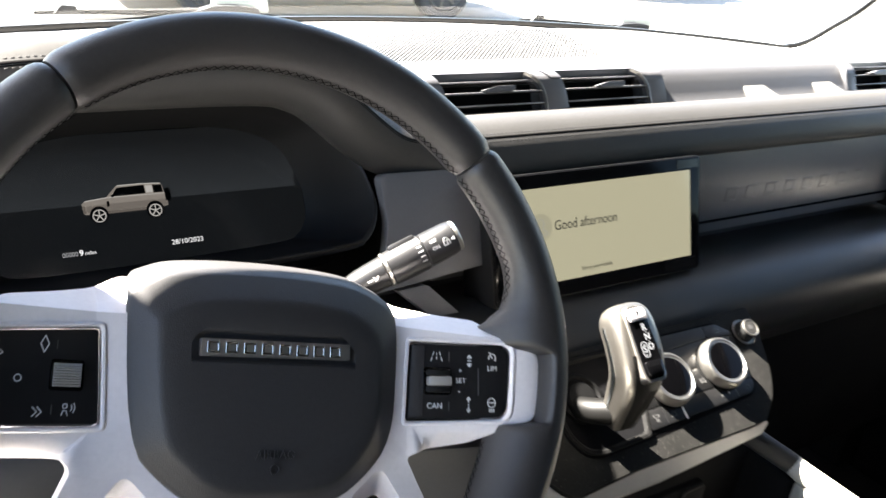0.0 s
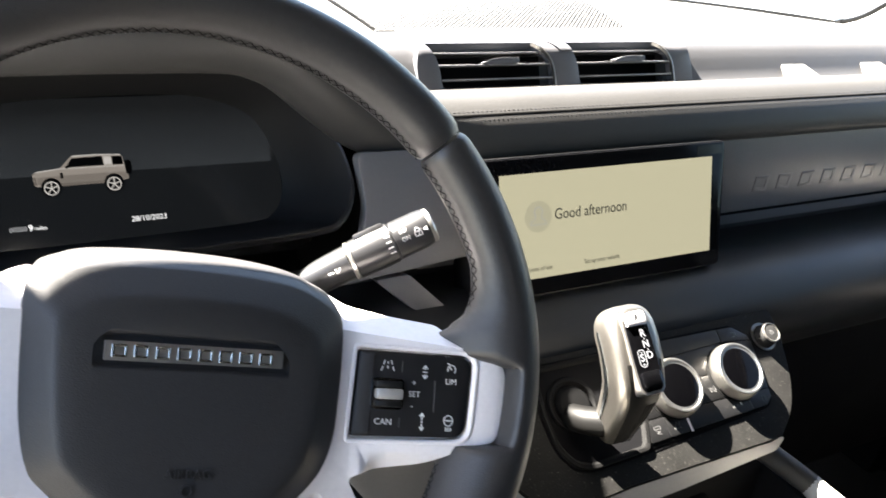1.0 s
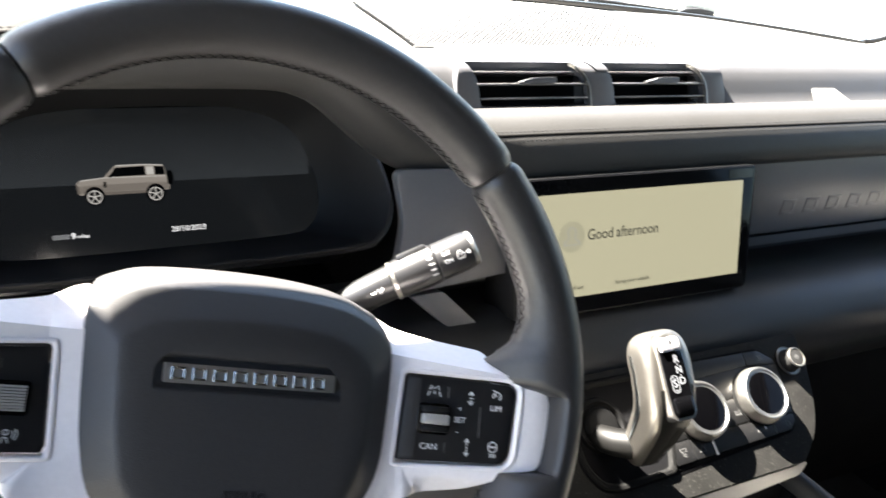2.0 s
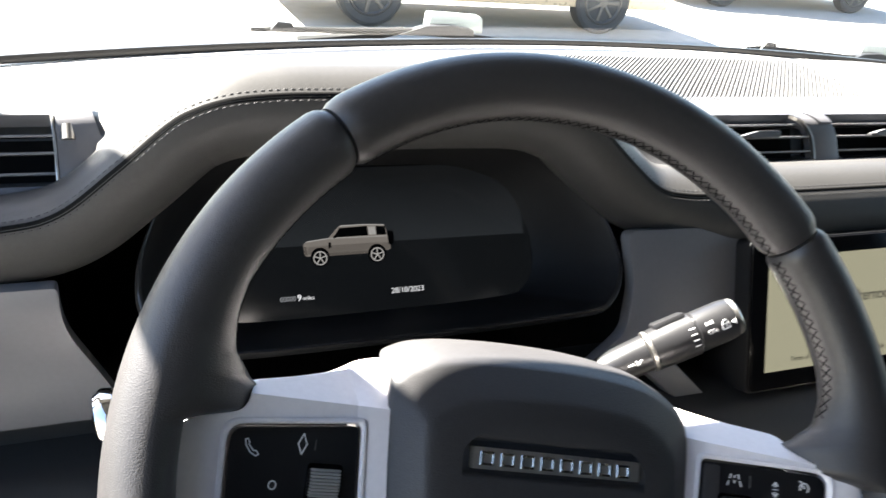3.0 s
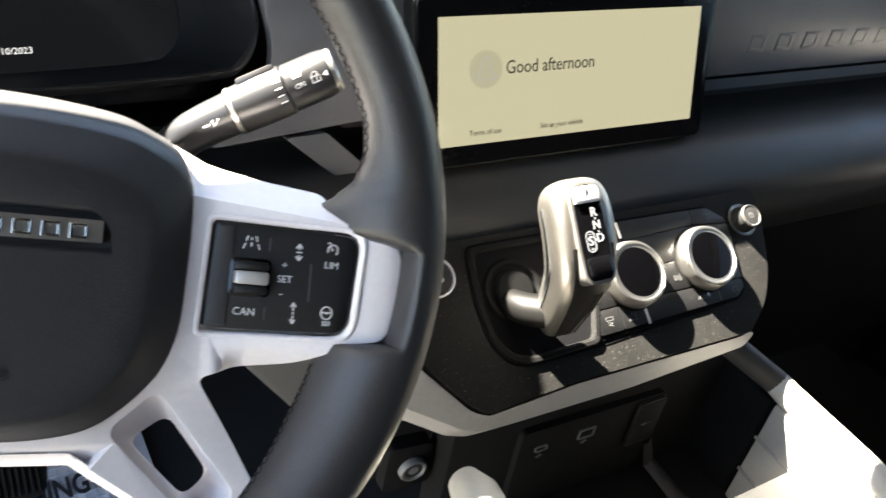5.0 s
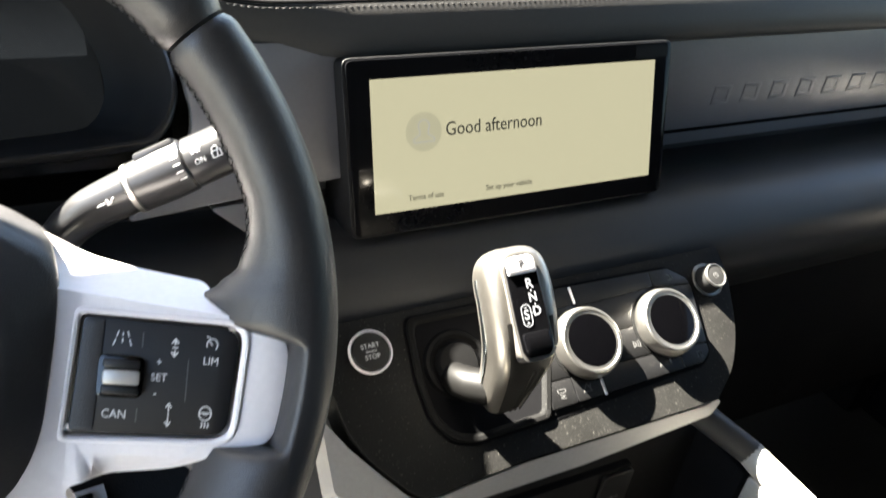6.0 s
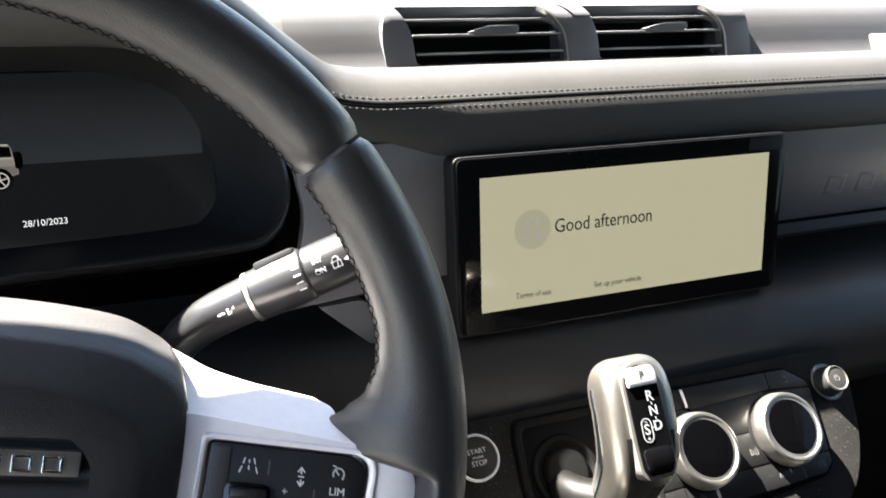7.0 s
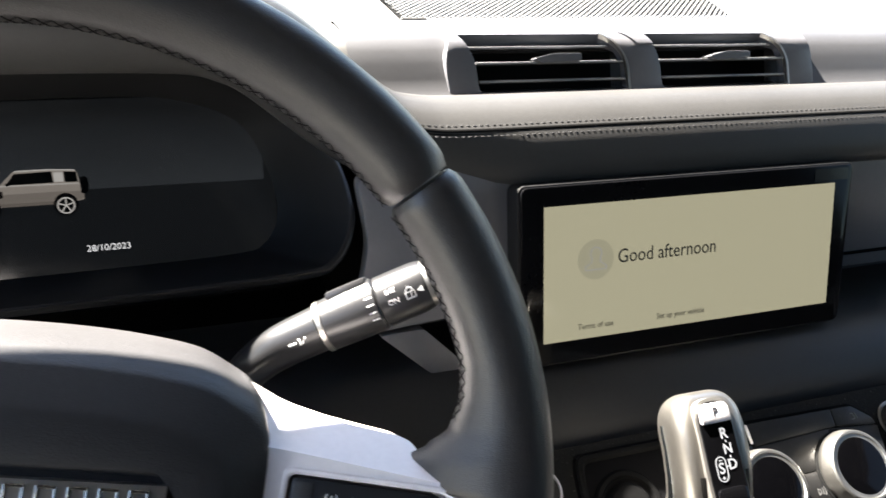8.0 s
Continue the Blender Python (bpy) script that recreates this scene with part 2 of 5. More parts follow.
    bmesh.ops.triangle_fill(own, edges=edges, use_beauty=True, use_dissolve=False)
    bmesh.ops.recalc_face_normals(own, faces=own.faces)
    if own.faces and sum(f.normal.z for f in own.faces) < 0:
        bmesh.ops.reverse_faces(own, faces=own.faces)
    top = list(own.faces)
    rim = [e for e in own.edges if len(e.link_faces) == 1]
    got = bmesh.ops.extrude_edge_only(own, edges=rim)
    low = [v for v in got["geom"] if isinstance(v, bmesh.types.BMVert)]
    for v in low:
        v.co.z = z0
    if bevel:
        tops = set(top)
        around = [e for e in own.edges if len(e.link_faces) == 2 and len(tops & set(e.link_faces)) == 1]
        bmesh.ops.bevel(own, geom=around, offset=bevel, segments=segments, profile=0.5, affect="EDGES", clamp_overlap=True)
    if m is not None:
        own.transform(m)
    if bm is None:
        return own
    return joined(bm, own)


def joined(bm, own):
    me = bpy.data.meshes.new("temp")
    own.to_mesh(me)
    own.free()
    bm.from_mesh(me)
    bpy.data.meshes.remove(me)
    return bm


def box(centre, size, bevel=0.0, m=None, bm=None, segments=2):
    own = bmesh.new()
    bmesh.ops.create_cube(own, size=1, matrix=Matrix.Translation(centre) @ Matrix.Diagonal((*size, 1)))
    if bevel:
        bmesh.ops.bevel(own, geom=list(own.edges), offset=bevel, segments=segments, profile=0.5, affect="EDGES", clamp_overlap=True)
    if m is not None:
        own.transform(m)
    return own if bm is None else joined(bm, own)


def loft(sections, closed=False, caps=True, bm=None):
    """A skin through rows of points; closed joins the last row to the first."""
    bm = bm or bmesh.new()
    rows = [[bm.verts.new(p) for p in s] for s in sections]
    k = len(rows[0])
    for i in range(len(rows) if closed else len(rows) - 1):
        a, b = rows[i], rows[(i + 1) % len(rows)]
        for j in range(k):
            bm.faces.new((a[j], a[(j + 1) % k], b[(j + 1) % k], b[j]))
    if caps and not closed:
        bm.faces.new(rows[0])
        bm.faces.new(rows[-1])
    return bm


def sheet(rows, bm=None):
    """An open skin through rows of points."""
    bm = bm or bmesh.new()
    vs = [[bm.verts.new(p) for p in s] for s in rows]
    for a, b in zip(vs, vs[1:]):
        for j in range(len(a) - 1):
            bm.faces.new((a[j], a[j + 1], b[j + 1], b[j]))
    return bm


def tube(path, radius, n=12, bm=None, flat=1.0, caps=True):
    """A round bar along a path; radius is one number or one for each point."""
    pts = [Vector(p) for p in path]
    up = Vector((0, 0, 1))
    sections = []
    for i, p in enumerate(pts):
        d = (pts[min(i + 1, len(pts) - 1)] - pts[max(i - 1, 0)]).normalized()
        side = d.cross(up) if abs(d.dot(up)) < 0.98 else d.cross(Vector((0, 1, 0)))
        side.normalize()
        over = side.cross(d).normalized()
        r = radius[i] if isinstance(radius, (list, tuple)) else radius
        sections.append([p + side * (r * math.cos(a)) + over * (r * flat * math.sin(a)) for a in (2 * math.pi * j / n for j in range(n))])
    return loft(sections, caps=caps, bm=bm)


def lathe(profile, n=40, m=None, bm=None):
    """A turned form from (radius, height) pairs round z."""
    own = bmesh.new()
    rows = [[(r * math.cos(2 * math.pi * j / n), r * math.sin(2 * math.pi * j / n), h) for j in range(n)] for r, h in profile]
    loft(rows, caps=True, bm=own)
    if m is not None:
        own.transform(m)
    return own if bm is None else joined(bm, own)


def strokes(lines, width, z0=0.0, z1=0.0003, bm=None, m=None):
    """Flat ribbons along lines in x and y."""
    own = bmesh.new()
    for line in lines:
        for a, b in zip(line, line[1:]):
            a, b = Vector(a), Vector(b)
            d = (b - a).normalized()
            s = Vector((-d.y, d.x)) * width / 2
            d = d * width * 0.3
            q = [a - d - s, b + d - s, b + d + s, a - d + s]
            lo = [own.verts.new((p.x, p.y, z0)) for p in q]
            hi = [own.verts.new((p.x, p.y, z1)) for p in q]
            own.faces.new(hi)
            for i in range(4):
                own.faces.new((lo[i - 1], lo[i], hi[i], hi[i - 1]))
    if m is not None:
        own.transform(m)
    return own if bm is None else joined(bm, own)


def ring(cx, cy, r, n=20, a0=0, a1=360):
    return [(cx + r * math.cos(radians(a0 + (a1 - a0) * i / n)), cy + r * math.sin(radians(a0 + (a1 - a0) * i / n))) for i in range(n + 1)]


def disc(cx, cy, r, n=28):
    return ring(cx, cy, r, n)[:-1]


def letters(text, size, m, depth=0.0002, stretch=1.0, bold=0.0):
    """Words as a mesh, centred, in the built-in font."""
    cu = bpy.data.curves.new("words", "FONT")
    cu.body, cu.size, cu.extrude, cu.offset = text, size, depth, bold
    cu.align_x, cu.align_y = "CENTER", "CENTER"
    cu.resolution_u = 3
    ob = new("words", cu)
    dg = bpy.context.evaluated_depsgraph_get()
    me = bpy.data.meshes.new_from_object(ob.evaluated_get(dg))
    bm = bmesh.new()
    bm.from_mesh(me)
    bpy.data.objects.remove(ob)
    bpy.data.curves.remove(cu)
    bpy.data.meshes.remove(me)
    bm.transform(m @ Matrix.Diagonal((stretch, 1, 1, 1)))
    return bm


def at(x, y, z=0.0):
    return Matrix.Translation((x, y, z))


def axes(origin, x, y, z):
    m = Matrix((x, y, z)).transposed().to_4x4()
    m.translation = origin
    return m


def stitch_row(bm, points, normals, size, width, angle=0.0):
    """Short raised threads along a line of points, each lying along it."""
    for i in range(len(points) - 1):
        a, b, up = points[i], points[i + 1], normals[i]
        d = (b - a).normalized()
        side = up.cross(d).normalized()
        if angle:
            d, side = d * math.cos(angle) + side * math.sin(angle), side * math.cos(angle) - d * math.sin(angle)
        c, h = (a + b) / 2, (b - a).length * size / 2
        prof = [(-1.0, -0.2), (-0.6, 0.7), (0.6, 0.7), (1.0, -0.2)]
        vs = []
        for u, k in prof:
            base = c + d * (h * u)
            vs.append([bm.verts.new(base - side * width / 2 + up * (k * width * 0.4)), bm.verts.new(base + up * (k * width)), bm.verts.new(base + side * width / 2 + up * (k * width * 0.4))])
        for p, q in zip(vs, vs[1:]):
            bm.faces.new((p[0], p[1], q[1], q[0]))
            bm.faces.new((p[1], p[2], q[2], q[1]))


X, Y, Z = Vector((1, 0, 0)), Vector((0, 1, 0)), Vector((0, 0, 1))

# ---- ground, car shell ----
ground_bm = bmesh.new()
bmesh.ops.create_grid(ground_bm, x_segments=40, y_segments=40, size=400)
tagged(part("ground", ground_bm, GROUND), "pale sunlit concrete yard around the parked cars", "ground", kind="structure")

LEFT, RIGHT = -0.40, 1.19


def glass_y(z, x=0.37):
    """How far ahead the windscreen lies at a height."""
    return 0.715 - 0.06 * ((x - 0.37) / 0.7) ** 2 - 0.42 * (z - 1.35)


def dash_fall(x):
    """The dashboard's far edge sinks towards the doors."""
    return 0.022 * ((x - 0.28) / 0.6) ** 2


floor_bm = box((0.37, -0.35, 0.572), (1.7, 2.9, 0.05))
tagged(part("floor", floor_bm, CARPET), "black carpeted footwell floor", "floor", kind="structure")
tagged(part("ceiling", box((0.40, -0.56, 1.845), (1.64, 2.14, 0.05), 0.02), HEADCLOTH), "dark grey cloth headliner", "ceiling", kind="structure")
# The rear wall is added out of view to cut light from behind.
tagged(part("wall_rear", box((0.37, -0.36, 1.20), (1.70, 0.06, 1.30), 0.02), DARK), "plain black wall added behind the driver's place to hold back light", "wall", kind="structure")
tagged(part("wall_front", box((0.37, 0.90, 0.80), (1.66, 0.06, 0.86)), DARK), "black bulkhead behind the dashboard", "wall", kind="structure")

# windscreen, curved across the car
rows = []
for i in range(9):
    z = 1.33 + (1.80 - 1.33) * i / 8
    rows.append([(x, glass_y(z, x), z) for x in (LEFT - 0.002 + (RIGHT - LEFT + 0.004) * j / 24 for j in range(25))])
glass = part("window_1", sheet(rows), WINDSCREEN_GLASS)
glass.visible_shadow = False
tagged(glass, "clear curved windscreen with a black edge", "windscreen", kind="structure")


def strip(points, w, h, name, mat, label, category="trim", kind="structure", taper=None):
    sections = []
    pts = [Vector(p) for p in points]
    for i, p in enumerate(pts):
        d = (pts[min(i + 1, len(pts) - 1)] - pts[max(i - 1, 0)]).normalized()
        s = d.cross(Z).normalized() if abs(d.z) < 0.8 else d.cross(Y).normalized()
        k = taper(p.x) if taper else 1.0
        o = s.cross(d)
        sections.append([p + s * a * w * k / 2 + o * b * h * k / 2 for a, b in ((-1, -0.6), (-0.8, 1), (0.8, 1), (1, -0.6), (0.8, -1), (-0.8, -1))])
    return tagged(part(name, loft(sections), mat), label, category, kind=kind)


strip([(x, glass_y(1.350, x) - 0.004, 1.356 - 0.85 * dash_fall(x)) for x in (LEFT + 0.04 + (1.035 - LEFT - 0.04) * j / 28 for j in range(29))] + [(p.x, glass_y(p.y, p.x) - 0.004, p.y) for p in
       smooth_loop([(1.050, 1.3275), (1.066, 1.3285), (1.091, 1.339), (1.118, 1.363), (1.139, 1.381), (1.162, 1.411), (1.180, 1.460), (1.188, 1.54), (1.190, 1.70)], 4, closed=False)],
      0.007, 0.007, "trim", FRIT, "black rubber seal round the foot of the windscreen")
strip([(LEFT + 0.016 - 0.02 * min(1, (z - 1.325) / 0.10), glass_y(z, LEFT + 0.016) - 0.004, z) for z in (1.325 + 0.47 * j / 16 for j in range(17))], 0.009, 0.009, "trim", FRIT,
      "black seal along the upright edge of the windscreen")


def a_pillar(x, s, profile):
    """A thick windscreen pillar that leans back from the dashboard's end to the roof."""
    sections = []
    for j in range(29):
        z = 1.28 + 0.56 * j / 28
        y = glass_y(z, x) + 0.002
        # The unseen left pillar widens inward only up high, shaped to shade the roll alone.
        k = min(1, max(0, (z - 1.582) / 0.02)) if s < 0 else 1
        sections.append([(x + s * a * (k if a < 0 else 1), y + b, z) for a, b in profile])
    return tagged(part("trim", loft(sections), LINER), "light grey windscreen pillar cover", "pillar", kind="structure")


a_pillar(LEFT - 0.01, -1, ((-0.065, 0.012), (-0.055, 0.034), (0.010, 0.038), (0.020, 0.034), (0.012, 0.0), (0.0, -0.012), (-0.030, -0.030), (-0.055, -0.030)))
a_pillar(RIGHT + 0.01, 1, ((-0.010, 0.026), (0.0, 0.038), (0.03, 0.038), (0.055, 0.0), (0.055, -0.045), (0.04, -0.097), (0.010, -0.102), (-0.006, -0.04)))
# Unseen bar, added to throw shade on the left end of the padded roll.
shade_bar = plate([rounded([(0.264, 1.29), (0.354, 1.29), (0.431, 1.40), (0.501, 1.50), (0.550, 1.57), (0.523, 1.66), (0.481, 1.60), (0.341, 1.40)], 0.005)], -0.015, 0.015, 0.005, m=axes(Vector((LEFT - 0.015, 0, 0)), Y, Z, X))
tagged(part("trim", shade_bar, DARK), "dark slanting bar added by the pillar to shade the dashboard's end", "pillar", kind="structure")
edge = [[(x, glass_y(1.747, x) - 0.004, 1.747), (x, glass_y(1.80, x) + 0.004, 1.84), (x, glass_y(1.80, x) - 0.11, 1.84), (x, glass_y(1.80, x) - 0.11, 1.775), (x, glass_y(1.80, x) - 0.06, 1.749)]
        for x in (LEFT - 0.02 + (RIGHT - LEFT + 0.04) * j / 20 for j in range(21))]
tagged(part("trim", loft(edge), LINER), "light grey roof edge above the windscreen", "trim", kind="structure")


def car_door(x, s, swing=0):
    hinge = at(x, 0.42, 0.55)
    d = thing("car_door", "grey trimmed front car door standing open" if swing else "grey trimmed front car door with an armrest, shut", "car door", hinge @ Matrix.Rotation(radians(swing), 4, "Z") @ at(0, -0.62, 0), group="front doors")
    out = [(0.62, 0.0), (0.62, 0.72), (0.50, 0.74), (-0.95, 0.74), (-0.95, 0.0)]
    m = axes(Vector((0, 0, 0)), Y, Z, X)
    part("panel", plate([rounded(out, 0.03)], -0.02, 0.03, 0.01, m=m), DARK, d)
    part("waist_rail", box((-s * 0.02, -0.2, 0.735), (0.06, 1.5, 0.04), 0.012), TRIM, d, "dark grey soft waist rail")
    part("armrest", box((-s * 0.05, -0.10, 0.50), (0.09, 0.85, 0.07), 0.02), TRIM, d, "grey padded armrest")
    part("grab_handle", tube([(-s * 0.03, 0.42, 0.46), (-s * 0.075, 0.40, 0.50), (-s * 0.075, 0.30, 0.54), (-s * 0.075, 0.2, 0.56), (-s * 0.03, 0.18, 0.56)], 0.014), CREAM, d, "pale grab handle")
    g = part("window", box((s * 0.01, -0.27, 0.995), (0.005, 1.36, 0.48)), WINDSCREEN_GLASS if swing else SIDE_GLASS, d)
    g.visible_shadow = False
    part("rear_pillar", box((0, -1.0, 0.99), (0.05, 0.16, 0.58), 0.01), LINER, d)
    part("window_frame", box((0, -0.27, 1.25), (0.05, 1.5, 0.04), 0.008), LINER, d)
    return d


car_door(LEFT - 0.015, -1, -72)
car_door(RIGHT + 0.015, 1)
for sx, y0 in ((LEFT - 0.02, 0.51), (RIGHT + 0.02, 0.41)):
    tagged(part("wall_side", box((sx, (y0 + 0.91) / 2, 0.905), (0.05, 0.91 - y0, 0.73), 0.01), DARK), "dark trimmed side wall of the footwell", "wall", kind="structure")
    tagged(part("wall_side", box((sx, -1.45, 1.20), (0.05, 0.62, 1.30), 0.01), LINER), "grey trimmed side wall behind the doors", "wall", kind="structure")

# Unseen wall, added to block light from the open door's rear side.
tagged(part("wall_side", box((LEFT - 0.02, -0.315, 1.20), (0.05, 0.11, 1.30), 0.01), DARK), "plain dark wall added beside the driver's place to block light", "wall", kind="structure")

# bonnet and cowl outside
rows = []
for i in range(9):
    y = 0.80 + 1.0 * i / 8
    rows.append([(0.37 + u, y - 0.10 * (u / 0.8) ** 2, 1.200 - 0.16 * (i / 8) ** 1.2 - 0.05 * abs(u / 0.85) ** 3) for u in (-0.85 + 1.7 * j / 20 for j in range(21))])
rows.append([(p[0], p[1] + 0.05, p[2] - 0.35) for p in rows[-1]])
whole("bonnet", sheet(rows), SILVER_BODY, "pale painted bonnet ahead of the windscreen", "bonnet")
rows = [[(0.37 + u, 0.73 + dy - 0.10 * (u / 0.7) ** 2, z) for u in (-0.8 + 1.6 * j / 20 for j in range(21))] for dy, z in ((0, 1.300), (0.06, 1.265), (0.12, 1.19))]
whole("cowl_panel", sheet(rows), PLASTIC, "black plastic cowl panel under the wipers", "cowl", kind="structure")

# ---- dashboard ----
DASH = thing("dashboard", "dark grey leather dashboard with double stitched padded roll", "dashboard", at(0.37, 0.40, 1.0))
SEAM = smooth_loop([(-0.43, 1.321), (-0.30, 1.321), (-0.249, 1.324), (-0.221, 1.331), (-0.192, 1.354), (-0.164, 1.3788), (-0.149, 1.3874), (-0.131, 1.3928),
                    (-0.108, 1.3953), (-0.079, 1.396), (0.0, 1.396), (0.055, 1.394), (0.082, 1.387), (0.104, 1.375), (0.139, 1.346), (0.163, 1.329), (0.185, 1.3235), (0.215, 1.322),
                    (0.30, 1.322), (0.45, 1.322), (0.60, 1.322), (0.75, 1.322), (0.90, 1.322), (1.03, 1.322), (1.20, 1.322)], 8, closed=False)


def seam_normals(line):
    out = []
    for i in range(len(line)):
        d = line[min(i + 1, len(line) - 1)] - line[max(i - 1, 0)]
        out.append(Vector((-d.y, d.x)).normalized())
    return out


SEAM_N = seam_normals(SEAM)
PROFILE = [(0.412, -0.020), (0.402, 0.004), (0.393, 0.0100), (0.383, 0.0122), (0.374, 0.0112), (0.3665, 0.0076), (0.3620, 0.0043), (0.3590, 0.0019), (0.3573, 0.0005), (0.3581, -0.0005), (0.3570, -0.0016), (0.3561, -0.0007), (0.3535, -0.0034), (0.3510, -0.0066), (0.3485, -0.0105),
           (0.3455, -0.0175), (0.3430, -0.026), (0.3445, -0.032), (0.349, -0.0355), (0.365, -0.037), (0.46, -0.030)]
TUCKED = PROFILE[:12] + [(0.3552, -0.0034), (0.3545, -0.0072), (0.3543, -0.0120), (0.3550, -0.0175), (0.3570, -0.0240), (0.3605, -0.0305), (0.3655, -0.0365), (0.376, -0.0400), (0.46, -0.036)]


def roll_profile(x):
    """The roll's section: tucked under round the instruments, flatter on the way to the other door, lower behind the seam beside the near door."""
    k = min(1, max(0, (0.25 - x) / 0.07))
    h = 0.5 + 0.5 * min(1, max(0, (x + 0.20) / 0.06))
    return [(p + (u - p) * k, (q + (v - q) * k) * (h if q > 0.002 else 1)) for (p, q), (u, v) in zip(PROFILE, TUCKED)]


rows = [[(s.x + n.x * b, a, s.y + n.y * b) for a, b in roll_profile(s.x)] for s, n in zip(SEAM, SEAM_N)]
part("padded_roll", sheet(rows), LEATHER, DASH, "dark grey grained leather roll", world=True, angle=60)


def along(line, normals, y, off, step):
    """Evenly spaced places along the seam, moved to a place of the roll's profile."""
    pts = [Vector((s.x + n.x * off, y, s.y + n.y * off)) for s, n in zip(line, normals)]
    out, carry = [pts[0]], 0.0
    for a, b in zip(pts, pts[1:]):
        length = (b - a).length
        t = step - carry
        while t <= length:
            out.append(a.lerp(b, t / length))
            t += step
        carry = length - (t - step)
    return out


for y, off, up in ((0.3596, 0.0024, Vector((0, -0.62, 0.78))), (0.3543, -0.0026, Vector((0, -0.68, 0.73)))):
    bm = bmesh.new()
    pts = along(SEAM, SEAM_N, y, off, 0.0042)
    stitch_row(bm, pts, [up] * len(pts), 0.62, 0.00048)
    tagged(part("stitching", bm, THREAD, DASH, "row of short leather-work stitches", world=True), kind="stuff")
bm = bmesh.new()
# Black strip laid over the groove in place of its shade.
bm = sheet([[(s.x + n.x * b, a, s.y + n.y * b) for a, b in ((0.3577, 0.0011), (0.3567, 0.0004), (0.3562, -0.0008), (0.3553, -0.0018))] for s, n in zip(SEAM, SEAM_N)])
part("seam", bm, VENT_BLACK, DASH, "black strip for the shade in the seam's groove", world=True)


def seam_z(x):
    for a, b in zip(SEAM, SEAM[1:]):
        if a.x <= x <= b.x:
            return a.y + (b.y - a.y) * (x - a.x) / max(1e-6, b.x - a.x)
    return 1.322


def ease(t):
    t = min(1, max(0, t))
    return t * t * (3 - 2 * t)


def dash_end(x):
    far = 0.660 - 0.045 * ((x - 0.32) / 0.6) ** 2
    return far + (glass_y(1.335, x) - 0.022 - far) * ease((x - 0.45) / 0.30)


def dash_z(x, y):
    """Height of the dashboard's upper skin."""
    base = 1.328 + 0.031 * ease((y - 0.404) / 0.028) + (0.002 - dash_fall(x)) * ease((y - 0.42) / 0.12)
    hood = seam_z(x) + 0.006 - max(0, seam_z(x) - 1.322) * 0.75 * ease((y - 0.40) / 0.22)
    d = hood - base
    top = base + (d + math.sqrt(d * d + 0.005 ** 2)) / 2 - 0.0012
    for x0, x1 in ((-0.355, -0.194), (0.2135, 0.5075), (0.828, 0.965)):
        if x0 + 0.010 < x < x1 - 0.010 and y < 0.440:
            return 1.322
    return top - 0.004 * (1 - ease((y - 0.396) / 0.012))


YS = [0.396, 0.404, 0.409, 0.414, 0.419, 0.424, 0.432, 0.445, 0.47, 0.50, 0.54, 0.58]


def skin_rows(x0, x1, n, first=0):
    out = []
    for i in range(n + 1):
        x = x0 + (x1 - x0) * i / n
        e = dash_end(x)
        ys = YS[first:] + [0.5 * (0.58 + e), e - 0.006]
        row = [(x, min(y, e - 0.006), dash_z(x, min(y, e - 0.006))) for y in ys]
        out.append(row + [(x, e, 1.352 - dash_fall(x)), (x, e + 0.004, 1.32)])
    return out


part("upper_skin", sheet(skin_rows(-0.42, 1.20, 184)), TOP_SKIN, DASH, "grained grey upper skin", world=True, angle=70)


def slim(x):
    return 1 - 0.75 * ease((x - 0.45) / 0.30)


strip([(x, dash_end(x) + 0.016 * slim(x), 1.350 - dash_fall(x)) for x in (-0.40 + 1.53 * j / 40 for j in range(41))], 0.030, 0.010, "trim", FRIT, "black demister slot behind the dashboard", taper=slim)
strip([(x, dash_end(x) + 0.045 * slim(x), 1.350 - dash_fall(x)) for x in (-0.38 + 1.50 * j / 40 for j in range(41))], 0.034, 0.008, "trim", TRIM, "pale strip at the foot of the windscreen", taper=slim)

# silver fascia, with the slot of the shelf under it
FY = 0.352
MF = axes(Vector((0, FY, 0)), X, Z, -Y)
SLANT = Vector((0, 0.309, 0.951)).normalized()
part("fascia_panel", plate([rounded([(0.20, 1.192), (0.905, 1.192), (0.915, 1.290), (0.20, 1.290)], 0.004)], -0.01, 0.0, 0.002, m=MF), FASCIA, DASH, "satin silver-grey fascia panel", world=True)
ML = axes(Vector((0, 0.3135, 1.176)), X, SLANT, X.cross(SLANT))
part("fascia_panel", plate([rounded([(0.100, 0.030), (0.245, 0.042), (0.245, 0.128), (0.140, 0.130), (0.146, 0.090), (0.140, 0.058)], 0.008)], -0.01, 0.001, 0.002, m=ML), FASCIA, DASH, "satin silver-grey fascia panel", world=True)
part("fascia_strip", plate([rounded([(0.150, 0.0320), (0.178, 0.0330), (0.2148, -0.0030), (0.1819, 0.0035)], 0.003)], -0.01, 0.002, 0.0015, m=ML), FASCIA, DASH, "slanted silver-grey strip", world=True)
part("fascia_panel", plate([rounded([(-0.43, 1.200), (-0.192, 1.200), (-0.2046, 1.227), (-0.2238, 1.2632), (-0.2252, 1.2895), (-0.43, 1.2895)], [0.003, 0.003, 0.02, 0.012, 0.003, 0.003])], -0.01, 0.0, 0.002, m=MF), FASCIA, DASH, "satin silver-grey fascia panel", world=True)
UPPER = ((0.365, 1.20), (0.372, 1.19), (0.372, 1.175), (0.350, 1.172), (0.330, 1.180), (0.310, 1.180), (0.290, 1.175), (0.272, 1.163), (0.262, 1.147), (0.260, 1.128), (0.268, 1.105), (0.285, 1.085))
